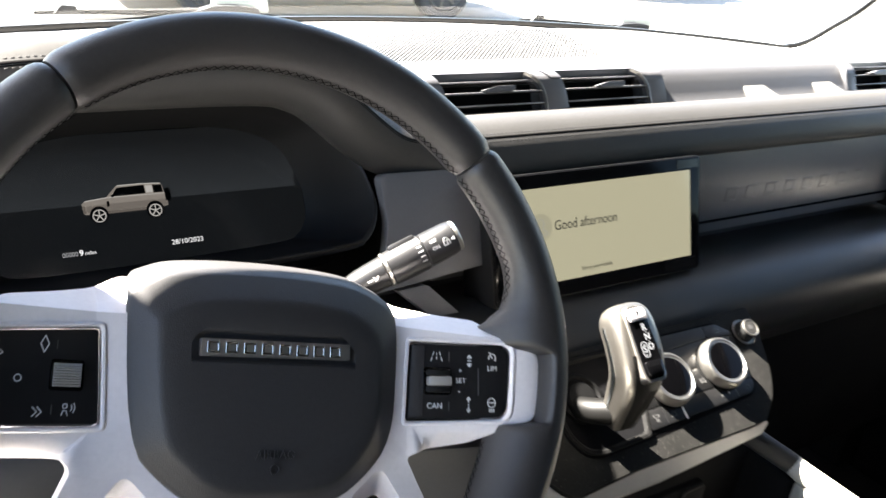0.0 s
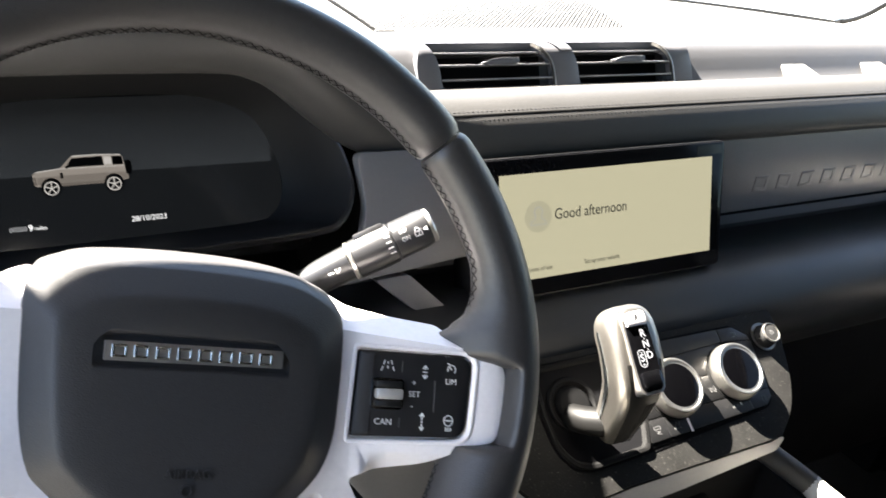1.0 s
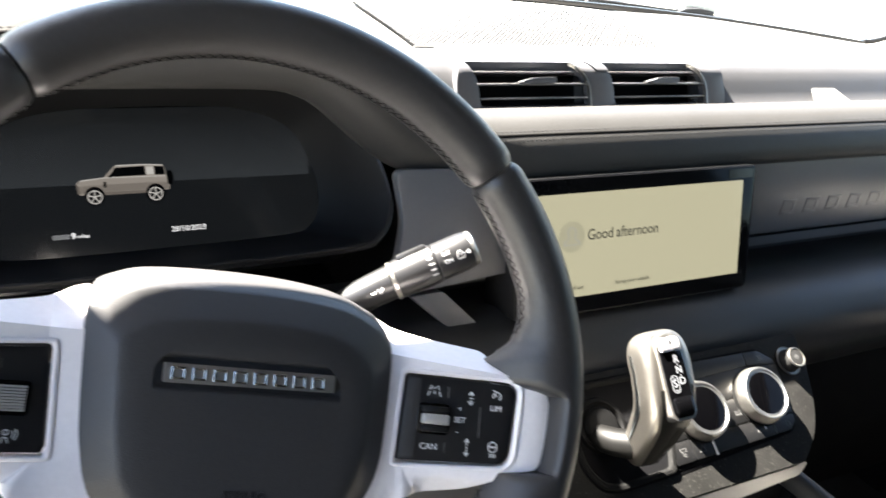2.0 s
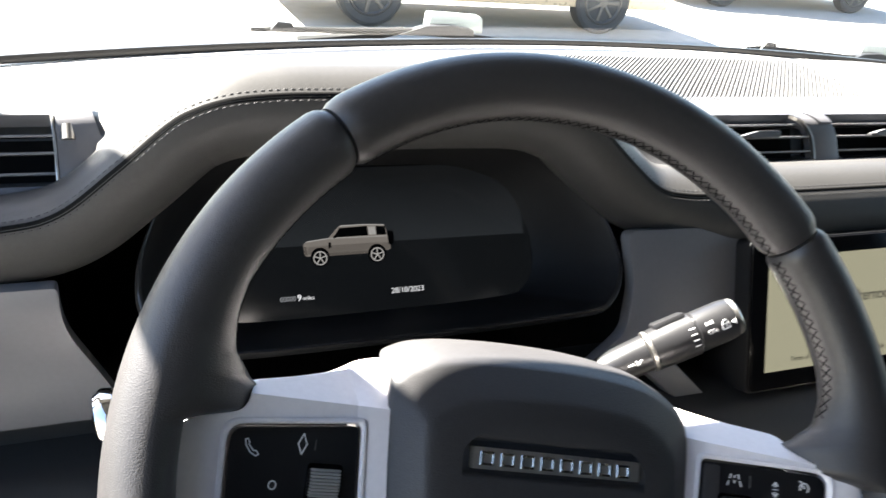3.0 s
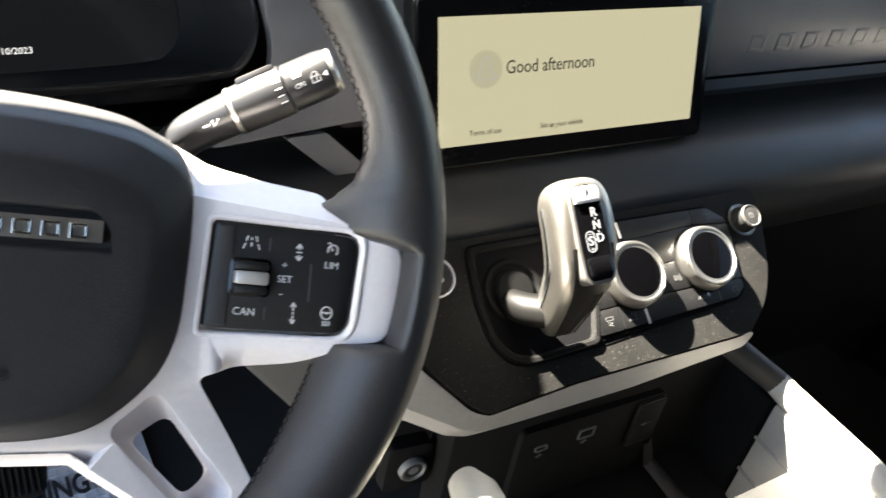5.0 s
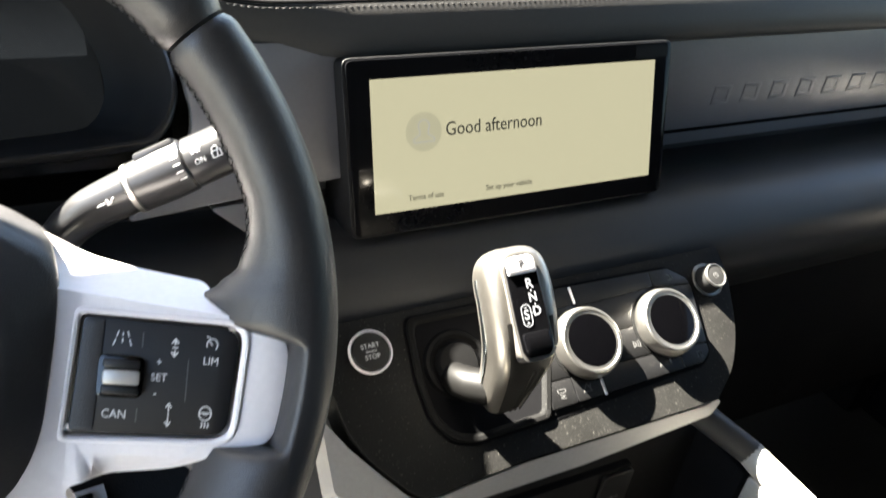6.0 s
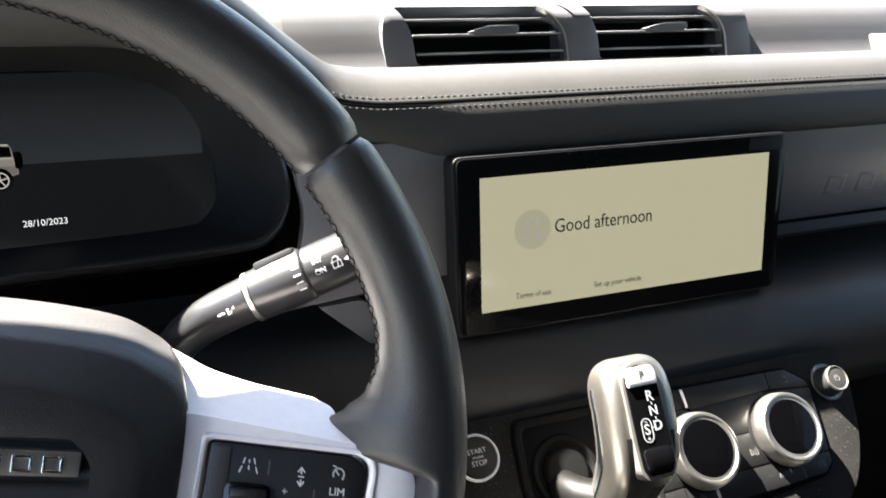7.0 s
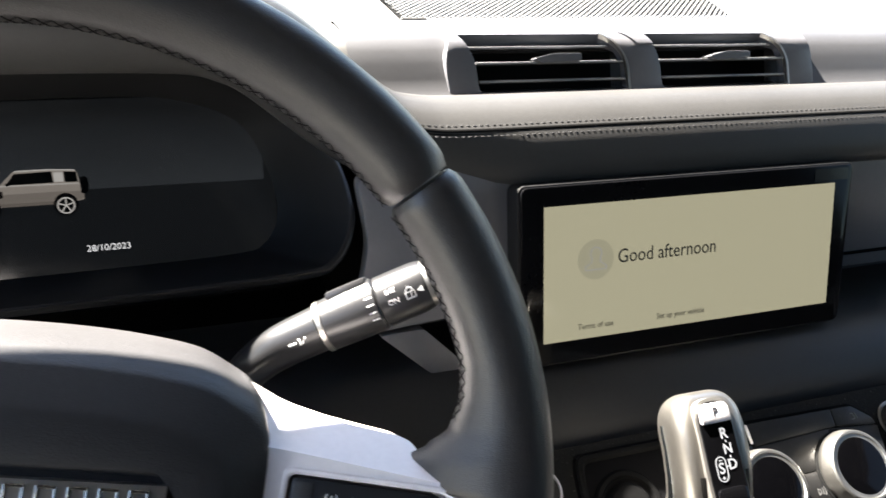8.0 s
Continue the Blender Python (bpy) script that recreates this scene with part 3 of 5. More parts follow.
for x0, x1, low in ((-0.43, 0.199, ((0.30, 1.06), (0.33, 1.04), (0.40, 1.03), (0.60, 1.03))), (0.199, 1.16, ((0.300, 1.06),))):
    bm = sheet([[(x0 + (x1 - x0) * i / 6, y, z) for y, z in UPPER + low] for i in range(7)])
    part("lower_roll", bm, ROLL_PLASTIC, DASH, "black soft-touch lower roll", world=True, angle=60)
# Low part of the roll in a darker colour that stands for shade there.
part("lower_wall", sheet([[(x, y, z) for y, z in ((0.299, 1.062), (0.305, 0.95), (0.33, 0.80), (0.42, 0.70))] for x in (0.199, 0.5, 0.8, 1.16)]), DARK, DASH, "lower wall of the dashboard coloured dark for its shade", world=True)
part("backing", box((0.66, 0.50, 1.20), (0.98, 0.25, 0.20)), DARK, DASH, world=True)
part("backing", box((-0.335, 0.50, 1.20), (0.20, 0.25, 0.20)), DARK, DASH, world=True)
part("backing", box((-0.04, 0.57, 1.13), (0.46, 0.02, 0.40)), DARK, DASH, world=True)

# ---- steering wheel ----
WT, WTURN = radians(34.2), radians(14.0)
WU0, WA = Vector((0, math.sin(WT), math.cos(WT))), Vector((0, -math.cos(WT), math.sin(WT)))
WX, WU = X * math.cos(WTURN) - WU0 * math.sin(WTURN), X * math.sin(WTURN) + WU0 * math.cos(WTURN)
WHEEL = thing("steering_wheel", "black leather steering wheel with pale grey spokes, slightly turned", "steering wheel",
              axes(Vector((-0.0215, 0.1498, 1.2941)), WX, WU, WA))


REACH = ((-62, 0.0), (-45, 0.006), (-30, 0.0115), (-19, 0.013), (-16, 0.012), (-13.5, -0.004), (1.8, -0.004), (2.8, 0.008), (3.8, 0.0205), (5, 0.0220), (8.5, 0.0220), (10, 0.0150), (13, 0.0070), (17, 0.0025), (22, 0.0))


def spoke_reach(a):
    """How far the leather reaches inwards of the round rim at an angle: flares above and below the spokes, a seat for their ends."""
    seat = 0.006 if a <= 90 else 0.0
    a = a if a <= 90 else 180 - a
    if -13.5 <= a <= 1.8:
        return -0.004 - seat
    for (p, u), (q, v) in zip(REACH, REACH[1:]):
        if p <= a <= q:
            return u + (v - u) * ease((a - p) / (q - p)) if q - p < 4 else u + (v - u) * (a - p) / (q - p)
    return 0.0


def rim_point(a, b, f=1.0):
    c, s = math.cos(radians(a)), math.sin(radians(a))
    e = spoke_reach(a)
    cb, sb = math.cos(b), math.sin(b)
    r, z = 0.0150 * f * cb, 0.0165 * f * sb
    if cb < 0:
        r = (0.0150 * f + e) * cb
        if e > 0:
            k = min(1, e / 0.022) * cb * cb
            z = z * (1 - 0.45 * k) - 0.022 * k
    return Vector((0.0003 + (0.1685 + r) * c, -0.0025 + (0.1685 + r) * s, z))


def rim_arc(a0, a1, n, name, label):
    sections = []
    for i in range(n + 1):
        edge = min(i, n - i)
        f = 0.86 if edge == 0 else (0.965 if edge == 1 else 1.0)
        sections.append([rim_point(a0 + (a1 - a0) * i / n, 2 * math.pi * j / 28, f) for j in range(28)])
    return part(name, loft(sections), RIM_LEATHER, WHEEL, label)


rim_arc(46.0, 133.6, 70, "upper_rim", "smooth black leather upper rim")
rim_arc(-52, 45.5, 110, "grip", "black grained leather grip")
rim_arc(134.1, 232, 110, "grip", "black grained leather grip")
rim_arc(232.3, 307.7, 50, "lower_rim", "black leather lower rim")


def zigzag(a0, a1, n):
    """Crossed threads on the inner side of the rim."""
    bm = bmesh.new()
    for k, (b0, b1) in enumerate(((2.98, 3.34), (3.34, 2.98))):
        for i in range(n):
            t0, t1 = a0 + (a1 - a0) * i / n, a0 + (a1 - a0) * (i + 0.9) / n
            p, q = rim_point(t0, b0, 1.008), rim_point(t1, b1, 1.008)
            up = (rim_point(t0, 3.12, 1.2) - rim_point(t0, 3.12, 0.9)).normalized()
            stitch_row(bm, [p, q], [up], 1.0, 0.0007)
    return bm


for a0, a1, n in ((14, 45, 17), (46.5, 133, 46), (134.5, 166, 17), (-50, -20, 17), (200, 230, 17)):
    tagged(part("stitching", zigzag(a0, a1, n), CREASE, WHEEL, "black crossed stitching"), kind="stuff")

MM = 0.001


def mm(points):
    return [(x * MM, y * MM) for x, y in points]


def wing(x, y=0.0):
    """Depth of the spokes' face: flat at the hub, rising towards the driver along the two wings."""
    rise = (0.36 if x > 0 else 0.25) * max(0.0, min(abs(x), 0.158) - 0.087)
    return -0.0235 + rise * (1 - ease((-0.057 - y) / 0.018)) - 0.2 * max(0.0, -0.055 - y)


def ridge(x):
    return 0.0158 - 0.10 * (x - 0.085) if x > 0 else 0.0135


def spoke_depth(x, y):
    """The face with its folded upper shoulder, the wings' slanted undersides and the slanted lower side of the bar."""
    z = wing(x, y) - 1.55 * min(0.016, max(0.0, y - ridge(x)))
    under = min(0.013, max(0.0, -0.0455 - y)) * ease((abs(x) - 0.092) / 0.014) * (1 - ease((-0.062 - y) / 0.012))
    z -= 1.1 * under
    if abs(x - 0.003) < 0.046:
        z -= 0.9 * max(0.0, -0.0885 - y)
    return z


def on_wing(bm):
    """Lays a flat piece on the slanted face of a wing."""
    for v in bm.verts:
        v.co.z += wing(v.co.x)
    return bm


def sculpted(bm):
    """Cuts the flat spoke frame along its folds and gives it its depth."""
    cuts = [((x, 0, 0), (1, 0, 0)) for x in (-0.158, -0.13, -0.106, -0.097, -0.087, 0.087, 0.097, 0.106, 0.13, 0.158)]
    cuts += [((0, y, 0), (0, 1, 0)) for y in (-0.0885, -0.074, -0.066, -0.0585, -0.055, -0.0455)]
    cuts += [((0.085, 0.0158, 0), (0.10, 1, 0)), ((-0.085, 0.0135, 0), (0, 1, 0))]
    for co, no in cuts:
        bmesh.ops.bisect_plane(bm, geom=list(bm.verts) + list(bm.edges) + list(bm.faces), plane_co=co, plane_no=no)
    for v in bm.verts:
        v.co.z += spoke_depth(v.co.x, v.co.y)
    return bm


outline = mm([(66, 41), (76, 37), (89, 30.7), (107, 26.6), (134.5, 22.8), (137, 15), (141.5, 9.5), (155, 8), (163.3, 1.6), (164.5, -10), (162.6, -31), (158.5, -38.8), (142, -41.5), (137, -46),
              (126, -51.5), (97, -56.5), (87, -60), (105, -88), (120, -113), (134, -134), (99, -142), (84, -125), (50, -100), (41, -93), (-35, -92), (-47, -100), (-75, -125), (-92, -142),
              (-124, -135), (-110, -113), (-100, -86), (-92, -64), (-97, -58.3), (-129, -57), (-133.5, -49.5), (-152.5, -45.5), (-156.5, -39), (-160, -12), (-159.5, -4), (-154.5, 2.2), (-134, 7),
              (-132, 18.8), (-108, 23.5), (-92, 27.5), (-86, 30), (-79, 34.5), (-71, 37), (-66, 30), (-66, 0), (-62, -36), (-58, -52), (-48, -63), (-35, -72), (-20, -77), (10, -78), (42, -75), (60, -60),
              (70, -37), (71, 0), (69, 20)])
hole_r = rounded(mm([(53.6, -83.5), (72, -65.3), (111, -114.5), (94, -128)]), 0.006)
hole_l = rounded(mm([(-48.3, -85.5), (-67.5, -66), (-102.5, -114), (-88, -128)]), 0.006)
pr = rounded(mm([(88, 7.6), (147, 6.4), (144.5, -38.2), (86, -39.7)]), [0.003, 0.008, 0.008, 0.003], 6)
plo = rounded(mm([(-140.5, 1.3), (-84.3, 6.2), (-80.7, -43), (-137.5, -43.2)]), [0.007, 0.003, 0.003, 0.007], 6)
part("spoke_frame", sculpted(plate([rounded(outline, 0.006, 5), hole_r, hole_l, pr, plo], -0.024, 0.0, 0.0030, 3)), SATIN, WHEEL, "pale grey satin spoke frame", angle=50)
for loop, deep in ((hole_r, mm([(65.5, -93.5), (81, -81.5), (102.5, -110), (92.5, -121.5)])), (hole_l, mm([(-59, -94), (-76, -82), (-96, -110), (-86.5, -121.5)]))):
    low = rounded(deep, 0.006)
    part("hole_lining", loft([[(p[0], p[1], wing(p[0], p[1]) - 0.003) for p in loop], [(q[0], q[1], wing(q[0], q[1]) - 0.024) for q in low]], caps=False), SATIN, WHEEL, "pale grey sloping lining of the spoke's hole")
under = mm([(99, -142), (84, -125), (50, -100), (41, -93.5), (-35, -92.5), (-47, -100), (-75, -125), (-92, -142)])
part("spoke_lining", sheet([[(x, y + 0.0006, wing(x, y) - 0.0025), (x, y - 0.0030, wing(x, y) - 0.0060), (x * 1.02, y - 0.0105, wing(x, y) - 0.0250)] for x, y in under]), SATIN, WHEEL, "pale grey underside of the lower spokes", angle=40)
for loop in (pr, plo):
    c = sum((Vector(p) for p in loop), Vector((0, 0))) / len(loop)
    wide = [(c.x + (p[0] - c.x) * 1.09, c.y + (p[1] - c.y) * 1.11) for p in loop]
    part("panel_lip", on_wing(plate([wide, loop], -0.006, 0.0012, 0.0018, 3)), SATIN, WHEEL)

# airbag cover: levels from its hidden rear edge over the crease at the spokes to the flat front; the third number says how much a place belongs to the high upper side
pad_base = [(3, 0, 1), (28, -0.6, 1), (52, -3.2, 1), (66, -8.5, 0.9), (74.5, -14, 0.6), (79, 20, 0.12), (79.9, 2, 0), (79.4, -20, 0), (78.3, -38, 0), (74.5, -53, 0), (68.5, -63, 0), (58, -74, 0), (46, -82, 0), (30, -85.6, 0), (11, -86.6, 0),
            (-10, -86.3, 0), (-24, -85, 0), (-39, -79, 0), (-54, -67, 0), (-63.5, -56, 0), (-68.2, -38, 0), (-70.6, -20, 0), (-72.3, 1, 0), (-73.4, 20, 0.12), (-72, -14, 0.6), (-64, -8.5, 0.9), (-50, -3.6, 1), (-25, -1, 1)]


def pad_level(inset, top, z_side, z_top):
    """One level of the cover: its sides drawn in by inset, its upper edge at the height top."""
    pts = []
    for x, y, w in pad_base:
        k = 1 - inset / 76
        if w > 0.2:
            q = Vector((3.5 + (x - 3.5) * k, top + y * (0.75 + 0.25 * k)))
        elif y > -38:
            foot, head = -20 - 18 * (1 - inset / 100), top - 14 * (0.75 + 0.25 * k)
            q = Vector((3.5 + (x - 3.5) * k, foot + (y + 38) / 67.5 * (head - foot)))
        else:
            q = Vector((3.5 + (x - 3.5) * k, -20 + (y + 20) * (1 - inset / 100)))
        pts.append((q.x, q.y, z_side + (z_top - z_side) * w - (0.09 * max(0, -50 - y) if z_side < -20 else 0.03 * max(0, -50 - y))))
    return [p * MM for p in smooth_loop(pts, 5)]


PAD_LEVELS = [pad_level(3, 53, -44, -78), pad_level(2, 52.3, -38, -58), pad_level(1, 49, -31, -41), pad_level(0, 43.5, -25.2, -28.5), pad_level(0.4, 42, -23.6, -26.2), pad_level(1.2, 40.2, -22.6, -24.2), pad_level(2.0, 39, -22.1, -22.6), pad_level(2.8, 38.05, -21.53, -22.0), pad_level(7.5, 32.5, -18.2, -18.4),
              pad_level(12.2, 26.95, -14.87, -14.9), pad_level(13.0, 26.0, -14.3, -14.3), pad_level(14.2, 24.6, -13.5, -13.5), pad_level(15.6, 23.2, -12.9, -12.9), pad_level(18, 21, -12.3, -12.4), pad_level(25, 17, -11.8, -11.8), pad_level(31, 14, -11.7, -11.7)]


def recess_ring(x0, x1, y0, y1, z):
    """Where rays from the recess's middle through the cover's last level meet a rounded box."""
    c, out = Vector(((x0 + x1) / 2, (y0 + y1) / 2)), []
    for p in PAD_LEVELS[-1]:
        d = Vector((p.x / MM - c.x, p.y / MM - c.y))
        k = ((abs(d.x) / ((x1 - x0) / 2)) ** 14 + (abs(d.y) / ((y1 - y0) / 2)) ** 14) ** (-1 / 14)
        out.append(Vector((c.x + d.x * k, c.y + d.y * k, z)) * MM)
    return out


PAD_LEVELS += [recess_ring(-45, 55, -11, 7.5, -11.75), recess_ring(-43.5, 53.5, -9.8, 6.3, -12.3), recess_ring(-41.5, 48.5, -8.8, 4.9, -15.6), recess_ring(-41, 48, -8.5, 4.6, -16.0)]
AIRBAG = part("airbag_cover", loft(PAD_LEVELS), PAD_SKIN, WHEEL, "dark slate grained airbag cover with a sunken badge slot", angle=60)
BADGE = part("badge", plate([rounded([(-0.0375, 0.0022), (0.0448, 0.0024), (0.0448, -0.0062), (-0.0372, -0.0068)], 0.0007)], -0.0165, -0.0112, 0.0005), BADGE_METAL, AIRBAG, "bright metal bar badge with raised marks")
for i in range(8):
    x = -0.0312 + i * 0.0096
    ring_out = [(x - 0.0032, 0.0008), (x + 0.0034, 0.0008), (x + 0.0034, -0.0052), (x - 0.0032, -0.0052)]
    ring_in = [(x - 0.0018, -0.0004), (x + 0.0024, -0.0004), (x + 0.0024, -0.0040), (x - 0.0018, -0.0040)]
    part("badge_mark", plate([ring_out, ring_in], -0.0113, -0.0106, 0.0003, 2), BRIGHT, BADGE)
tagged(part("embossing", letters("AIRBAG", 0.0062, at(0.0052, -0.0572, -0.0121), 0.0005), PAD_SKIN, AIRBAG, "embossed word AIRBAG"), kind="stuff")
part("embossing", plate([disc(0.0050, -0.0645, 0.0027, 24), disc(0.0050, -0.0645, 0.0021, 24)], -0.0125, -0.0114), PAD_SKIN, AIRBAG, "embossed ring")

PANEL_R = part("button_panel", plate([rounded(mm([(89.3, 6.4), (145.6, 5.0), (143.0, -36.8), (87.4, -38.3)]), [0.002, 0.007, 0.007, 0.002], 6)], -0.010, 0.0, 0.0012), PANEL_BLACK, WHEEL, "black switch panel with white signs")
PANEL_L = part("button_panel", plate([rounded(mm([(-139, 0), (-85.6, 4.8), (-82, -41.6), (-136.2, -41.9)]), [0.006, 0.002, 0.002, 0.006], 6)], -0.010, 0.0, 0.0012), PANEL_BLACK, WHEEL, "black switch panel with white signs")
part("side_strip", plate([rounded(mm([(89.6, 5.3), (96.5, 5.2), (95.5, -36.8), (87.8, -37)]), 0.001)], -0.0004, 0.0006, 0.0003), PAD_SKIN, PANEL_R, "slate grey edge strip")
ZP = 0.0001


def across(panel, x):
    """From the signs' own scale to the wing's."""
    return 0.8024 * x + 21.56 if panel is PANEL_R else 0.928 * x - 7.2


def sign(panel, lines, width=0.00045, mat=None):
    tagged(part("sign", strokes([mm([(across(panel, x), y) for x, y in l]) for l in lines], width, ZP - 0.0003, ZP + 0.0002), mat or MARK, panel), kind="stuff")


def word(panel, text, x, y, size):
    part("sign", letters(text, size, at(across(panel, x) * MM, y * MM, ZP), 0.0001, 0.9, bold=0.0), MARK, panel)


def shifted(lines, dx, dy):
    return [[(x + dx, y + dy) for x, y in l] for l in lines]


sign(PANEL_L, shifted([[(-3.2, 3), (-2.6, 0.8), (-0.6, -1.6), (2.0, -3.0), (3.2, -2.2), (1.9, -0.9), (0.8, -1.0), (-1.4, 1.2), (-1.4, 2.2), (-2.2, 3.4), (-3.2, 3)]], -132, -7))
sign(PANEL_L, shifted([[(0, 4.0), (2.0, 0), (0, -4.0), (-2.0, 0), (0, 4.0)]], -110, -4))
sign(PANEL_L, [ring(-121, -20.5, 1.6, 14)])
for dx in (0, 2.2):
    sign(PANEL_L, shifted([[(1.4 + dx, 2.2), (-0.8 + dx, 0), (1.4 + dx, -2.2)]], -133, -35.5))
    sign(PANEL_L, shifted([[(-1.4 + dx, 2.2), (0.8 + dx, 0), (-1.4 + dx, -2.2)]], -111.5, -36))
sign(PANEL_L, shifted([ring(-1.6, 1.8, 1.1, 10), [(-3, -2.6), (-2.4, -0.4), (-0.8, -0.4), (-0.2, -2.6)], ring(-0.6, 1.0, 2.4, 6, -35, 35), ring(-0.6, 1.0, 3.8, 6, -35, 35)], -96, -35))
sign(PANEL_L, [[(-104, -2), (-104, -6)], [(-104, -33), (-104, -37)]], 0.0004, DIM_MARK)
roll = bmesh.new()
for i in range(9):
    box((-0.0982, -0.0135 - i * 0.00125, 0.0016 + 0.0012 * math.sin(math.pi * (i + 0.5) / 9)), (0.0125, 0.0009, 0.0035), 0.0002, bm=roll, segments=1)
part("roller", roll, SILVER_PLASTIC, PANEL_L, "ribbed silver thumb roller")
part("roller_seat", plate([rounded(mm([(-106, -11), (-90.5, -11), (-90.5, -26), (-106, -26)]), 0.002)], -0.0003, 0.0005, 0.0003), GLOSS, PANEL_L)
sign(PANEL_R, [[(100, 1.6), (99.3, -0.4)], [(98.9, -1.6), (98.0, -3.8)], [(104, 1.6), (104.7, -0.4)], [(105.1, -1.6), (106, -3.8)], [(102, 1), (102, 0)], [(102, -1.2), (102, -2.6)]])
sign(PANEL_R, shifted([[(-1.4, 1.8), (0, 3.4), (1.4, 1.8)], [(-1.4, -1.8), (0, -3.4), (1.4, -1.8)], [(-1.1, 0), (1.1, 0)], [(0, 1.2), (0, 2.6)], [(0, -1.2), (0, -2.6)]], 125.5, -3.5), 0.0005)
sign(PANEL_R, shifted([ring(0, 0, 2.4, 14, -40, 200), [(0, 0), (-1.4, 1.6)], [(-2.6, 3.2), (-1.2, 2.8)]], 142, -1.5), 0.0005)
word(PANEL_R, "LIM", 142, -8.0, 0.0042)
word(PANEL_R, "+", 119, -9.6, 0.0042)
word(PANEL_R, "SET", 119.5, -15.5, 0.0042)
word(PANEL_R, "-", 118.3, -21.5, 0.0050)
word(PANEL_R, "CAN", 101, -30.5, 0.0046)
sign(PANEL_R, shifted([[(-1.2, 2.8), (0, 4.4), (1.2, 2.8)], [(-1.2, -2.8), (0, -4.4), (1.2, -2.8)], [(0, 3.4), (0, 1.2)], [(0, 0.4), (0, -0.4)], [(0, -1.2), (0, -3.4)]], 125, -29.5), 0.0005)
sign(PANEL_R, shifted([ring(0, 1.2, 2.7, 18), [(-2.6, 1.4), (2.6, 1.4)], [(-0.7, 1.0), (0.7, 1.0)], [(-1.4, -2.4), (-1.0, -3.2), (-1.4, -4.2)], [(0, -2.4), (0.4, -3.2), (0, -4.2)], [(1.4, -2.4), (1.8, -3.2), (1.4, -4.2)]], 141.5, -29.5), 0.0005)
sign(PANEL_R, [[(111, 1.5), (111, -4)], [(111, -28), (111, -33)], [(132, -8), (132, -24)]], 0.0004, DIM_MARK)
part("toggle_seat", plate([rounded(mm([(95.6, -7.6), (111.8, -7.6), (111.8, -24), (95.6, -24)]), 0.003)], -0.0003, 0.0008, 0.0004), GLOSS, PANEL_R)
part("toggle", box((0.1037, -0.0158, 0.0030), (0.0132, 0.0056, 0.005), 0.0012), SILVER_PLASTIC, PANEL_R, "silver toggle")
part("toggle", box((0.1037, -0.0108, 0.0023), (0.0132, 0.0035, 0.004), 0.001), BUTTON, PANEL_R)
part("toggle", box((0.1037, -0.0208, 0.0023), (0.0132, 0.0035, 0.004), 0.001), BUTTON, PANEL_R)
def face_height(panel, x):
    """How high the flat face of a switch panel lies between its two ends."""
    a, b = (0.0874, 0.1456) if panel is PANEL_R else (-0.139, -0.082)
    return wing(a) + (x - a) / (b - a) * (wing(b) - wing(a))


for p in (PANEL_R, PANEL_L):
    for o in (p, *p.children):
        if o.data.users == 1:
            for v in o.data.vertices:
                v.co.z += face_height(p, v.co.x)
whole("steering_column", lathe([(0.034, 0.0), (0.040, 0.02), (0.046, 0.12), (0.050, 0.18)], 32,
               axes(Vector((-0.0215, 0.1498, 1.2941)) - WA * 0.068 - WU0 * 0.012, X, -WU0, -WA)), PLASTIC, "black plastic steering column cover", "steering column")

# ---- touchscreen ----
SU = Vector((0, 0.309, 0.951)).normalized()
SCREEN = thing("touchscreen", "black framed touchscreen showing a greeting on pale yellow", "touchscreen", axes(Vector((0.2525, 0.3022, 1.1980)), X, SU, X.cross(SU)))
part("bezel", plate([rounded([(-0.0145, -0.0140), (0.2415, -0.0140), (0.2445, 0.1000), (-0.0155, 0.1000)], 0.005)], -0.05, -0.0006, 0.0010, 3), BEZEL, SCREEN, "gloss black frame")
part("frame", plate([rounded([(-0.0165, -0.0155), (0.2430, -0.0155), (0.2462, 0.1012), (-0.0175, 0.1012)], 0.006)], -0.05, -0.0022, 0.0014, 3), SHELL, SCREEN, "matt black outer edge")
DISPLAY = part("display", plate([[(0, 0), (0.2288, 0), (0.2288, 0.0875), (0, 0.0875)]], -0.0012, 0.0), SCREEN_GLOW, SCREEN, "lit pale yellow display")

# ---- instrument display ----
CU_ = Vector((0, 0.461, 0.887))
CLUSTER = thing("instrument_display", "black instrument display showing a small vehicle picture", "instrument display", axes(Vector((0.002, 0.411, 1.234)), X, CU_, X.cross(CU_)))
part("panel", plate([rounded([(-0.175, -0.036), (0.128, -0.036), (0.128, 0.11), (-0.175, 0.11)], 0.02)], -0.02, -0.001, 0.001), CLUSTER_GLASS, CLUSTER)
rim_line = smooth_loop([(0.129, 0.048, 0.061), (0.1355, 0.020, 0.068), (0.133, 0.002, 0.073), (0.122, -0.014, 0.077), (0.100, -0.0205, 0.079), (0.0, -0.023, 0.079), (-0.13, -0.023, 0.079), (-0.165, -0.016, 0.077), (-0.180, 0.002, 0.073),
                        (-0.184, 0.020, 0.068), (-0.178, 0.048, 0.061), (-0.155, 0.085, 0.052), (-0.10, 0.104, 0.046), (0.0, 0.108, 0.044), (0.06, 0.104, 0.046), (0.108, 0.085, 0.052)], 5)
mid = Vector((-0.023, 0.034))


def toward(k, z, drop=0.0):
    return [(mid.x + (p.x - mid.x) * k, mid.y + (p.y - mid.y) * k - drop, p.z * z) for p in rim_line]


part("surround", loft([toward(0.80, -0.01), toward(0.84, 0.10), toward(0.93, 0.55), toward(0.985, 0.95), toward(1.0, 1.0)], caps=False), SHELL, CLUSTER, "black tapered surround", angle=60)
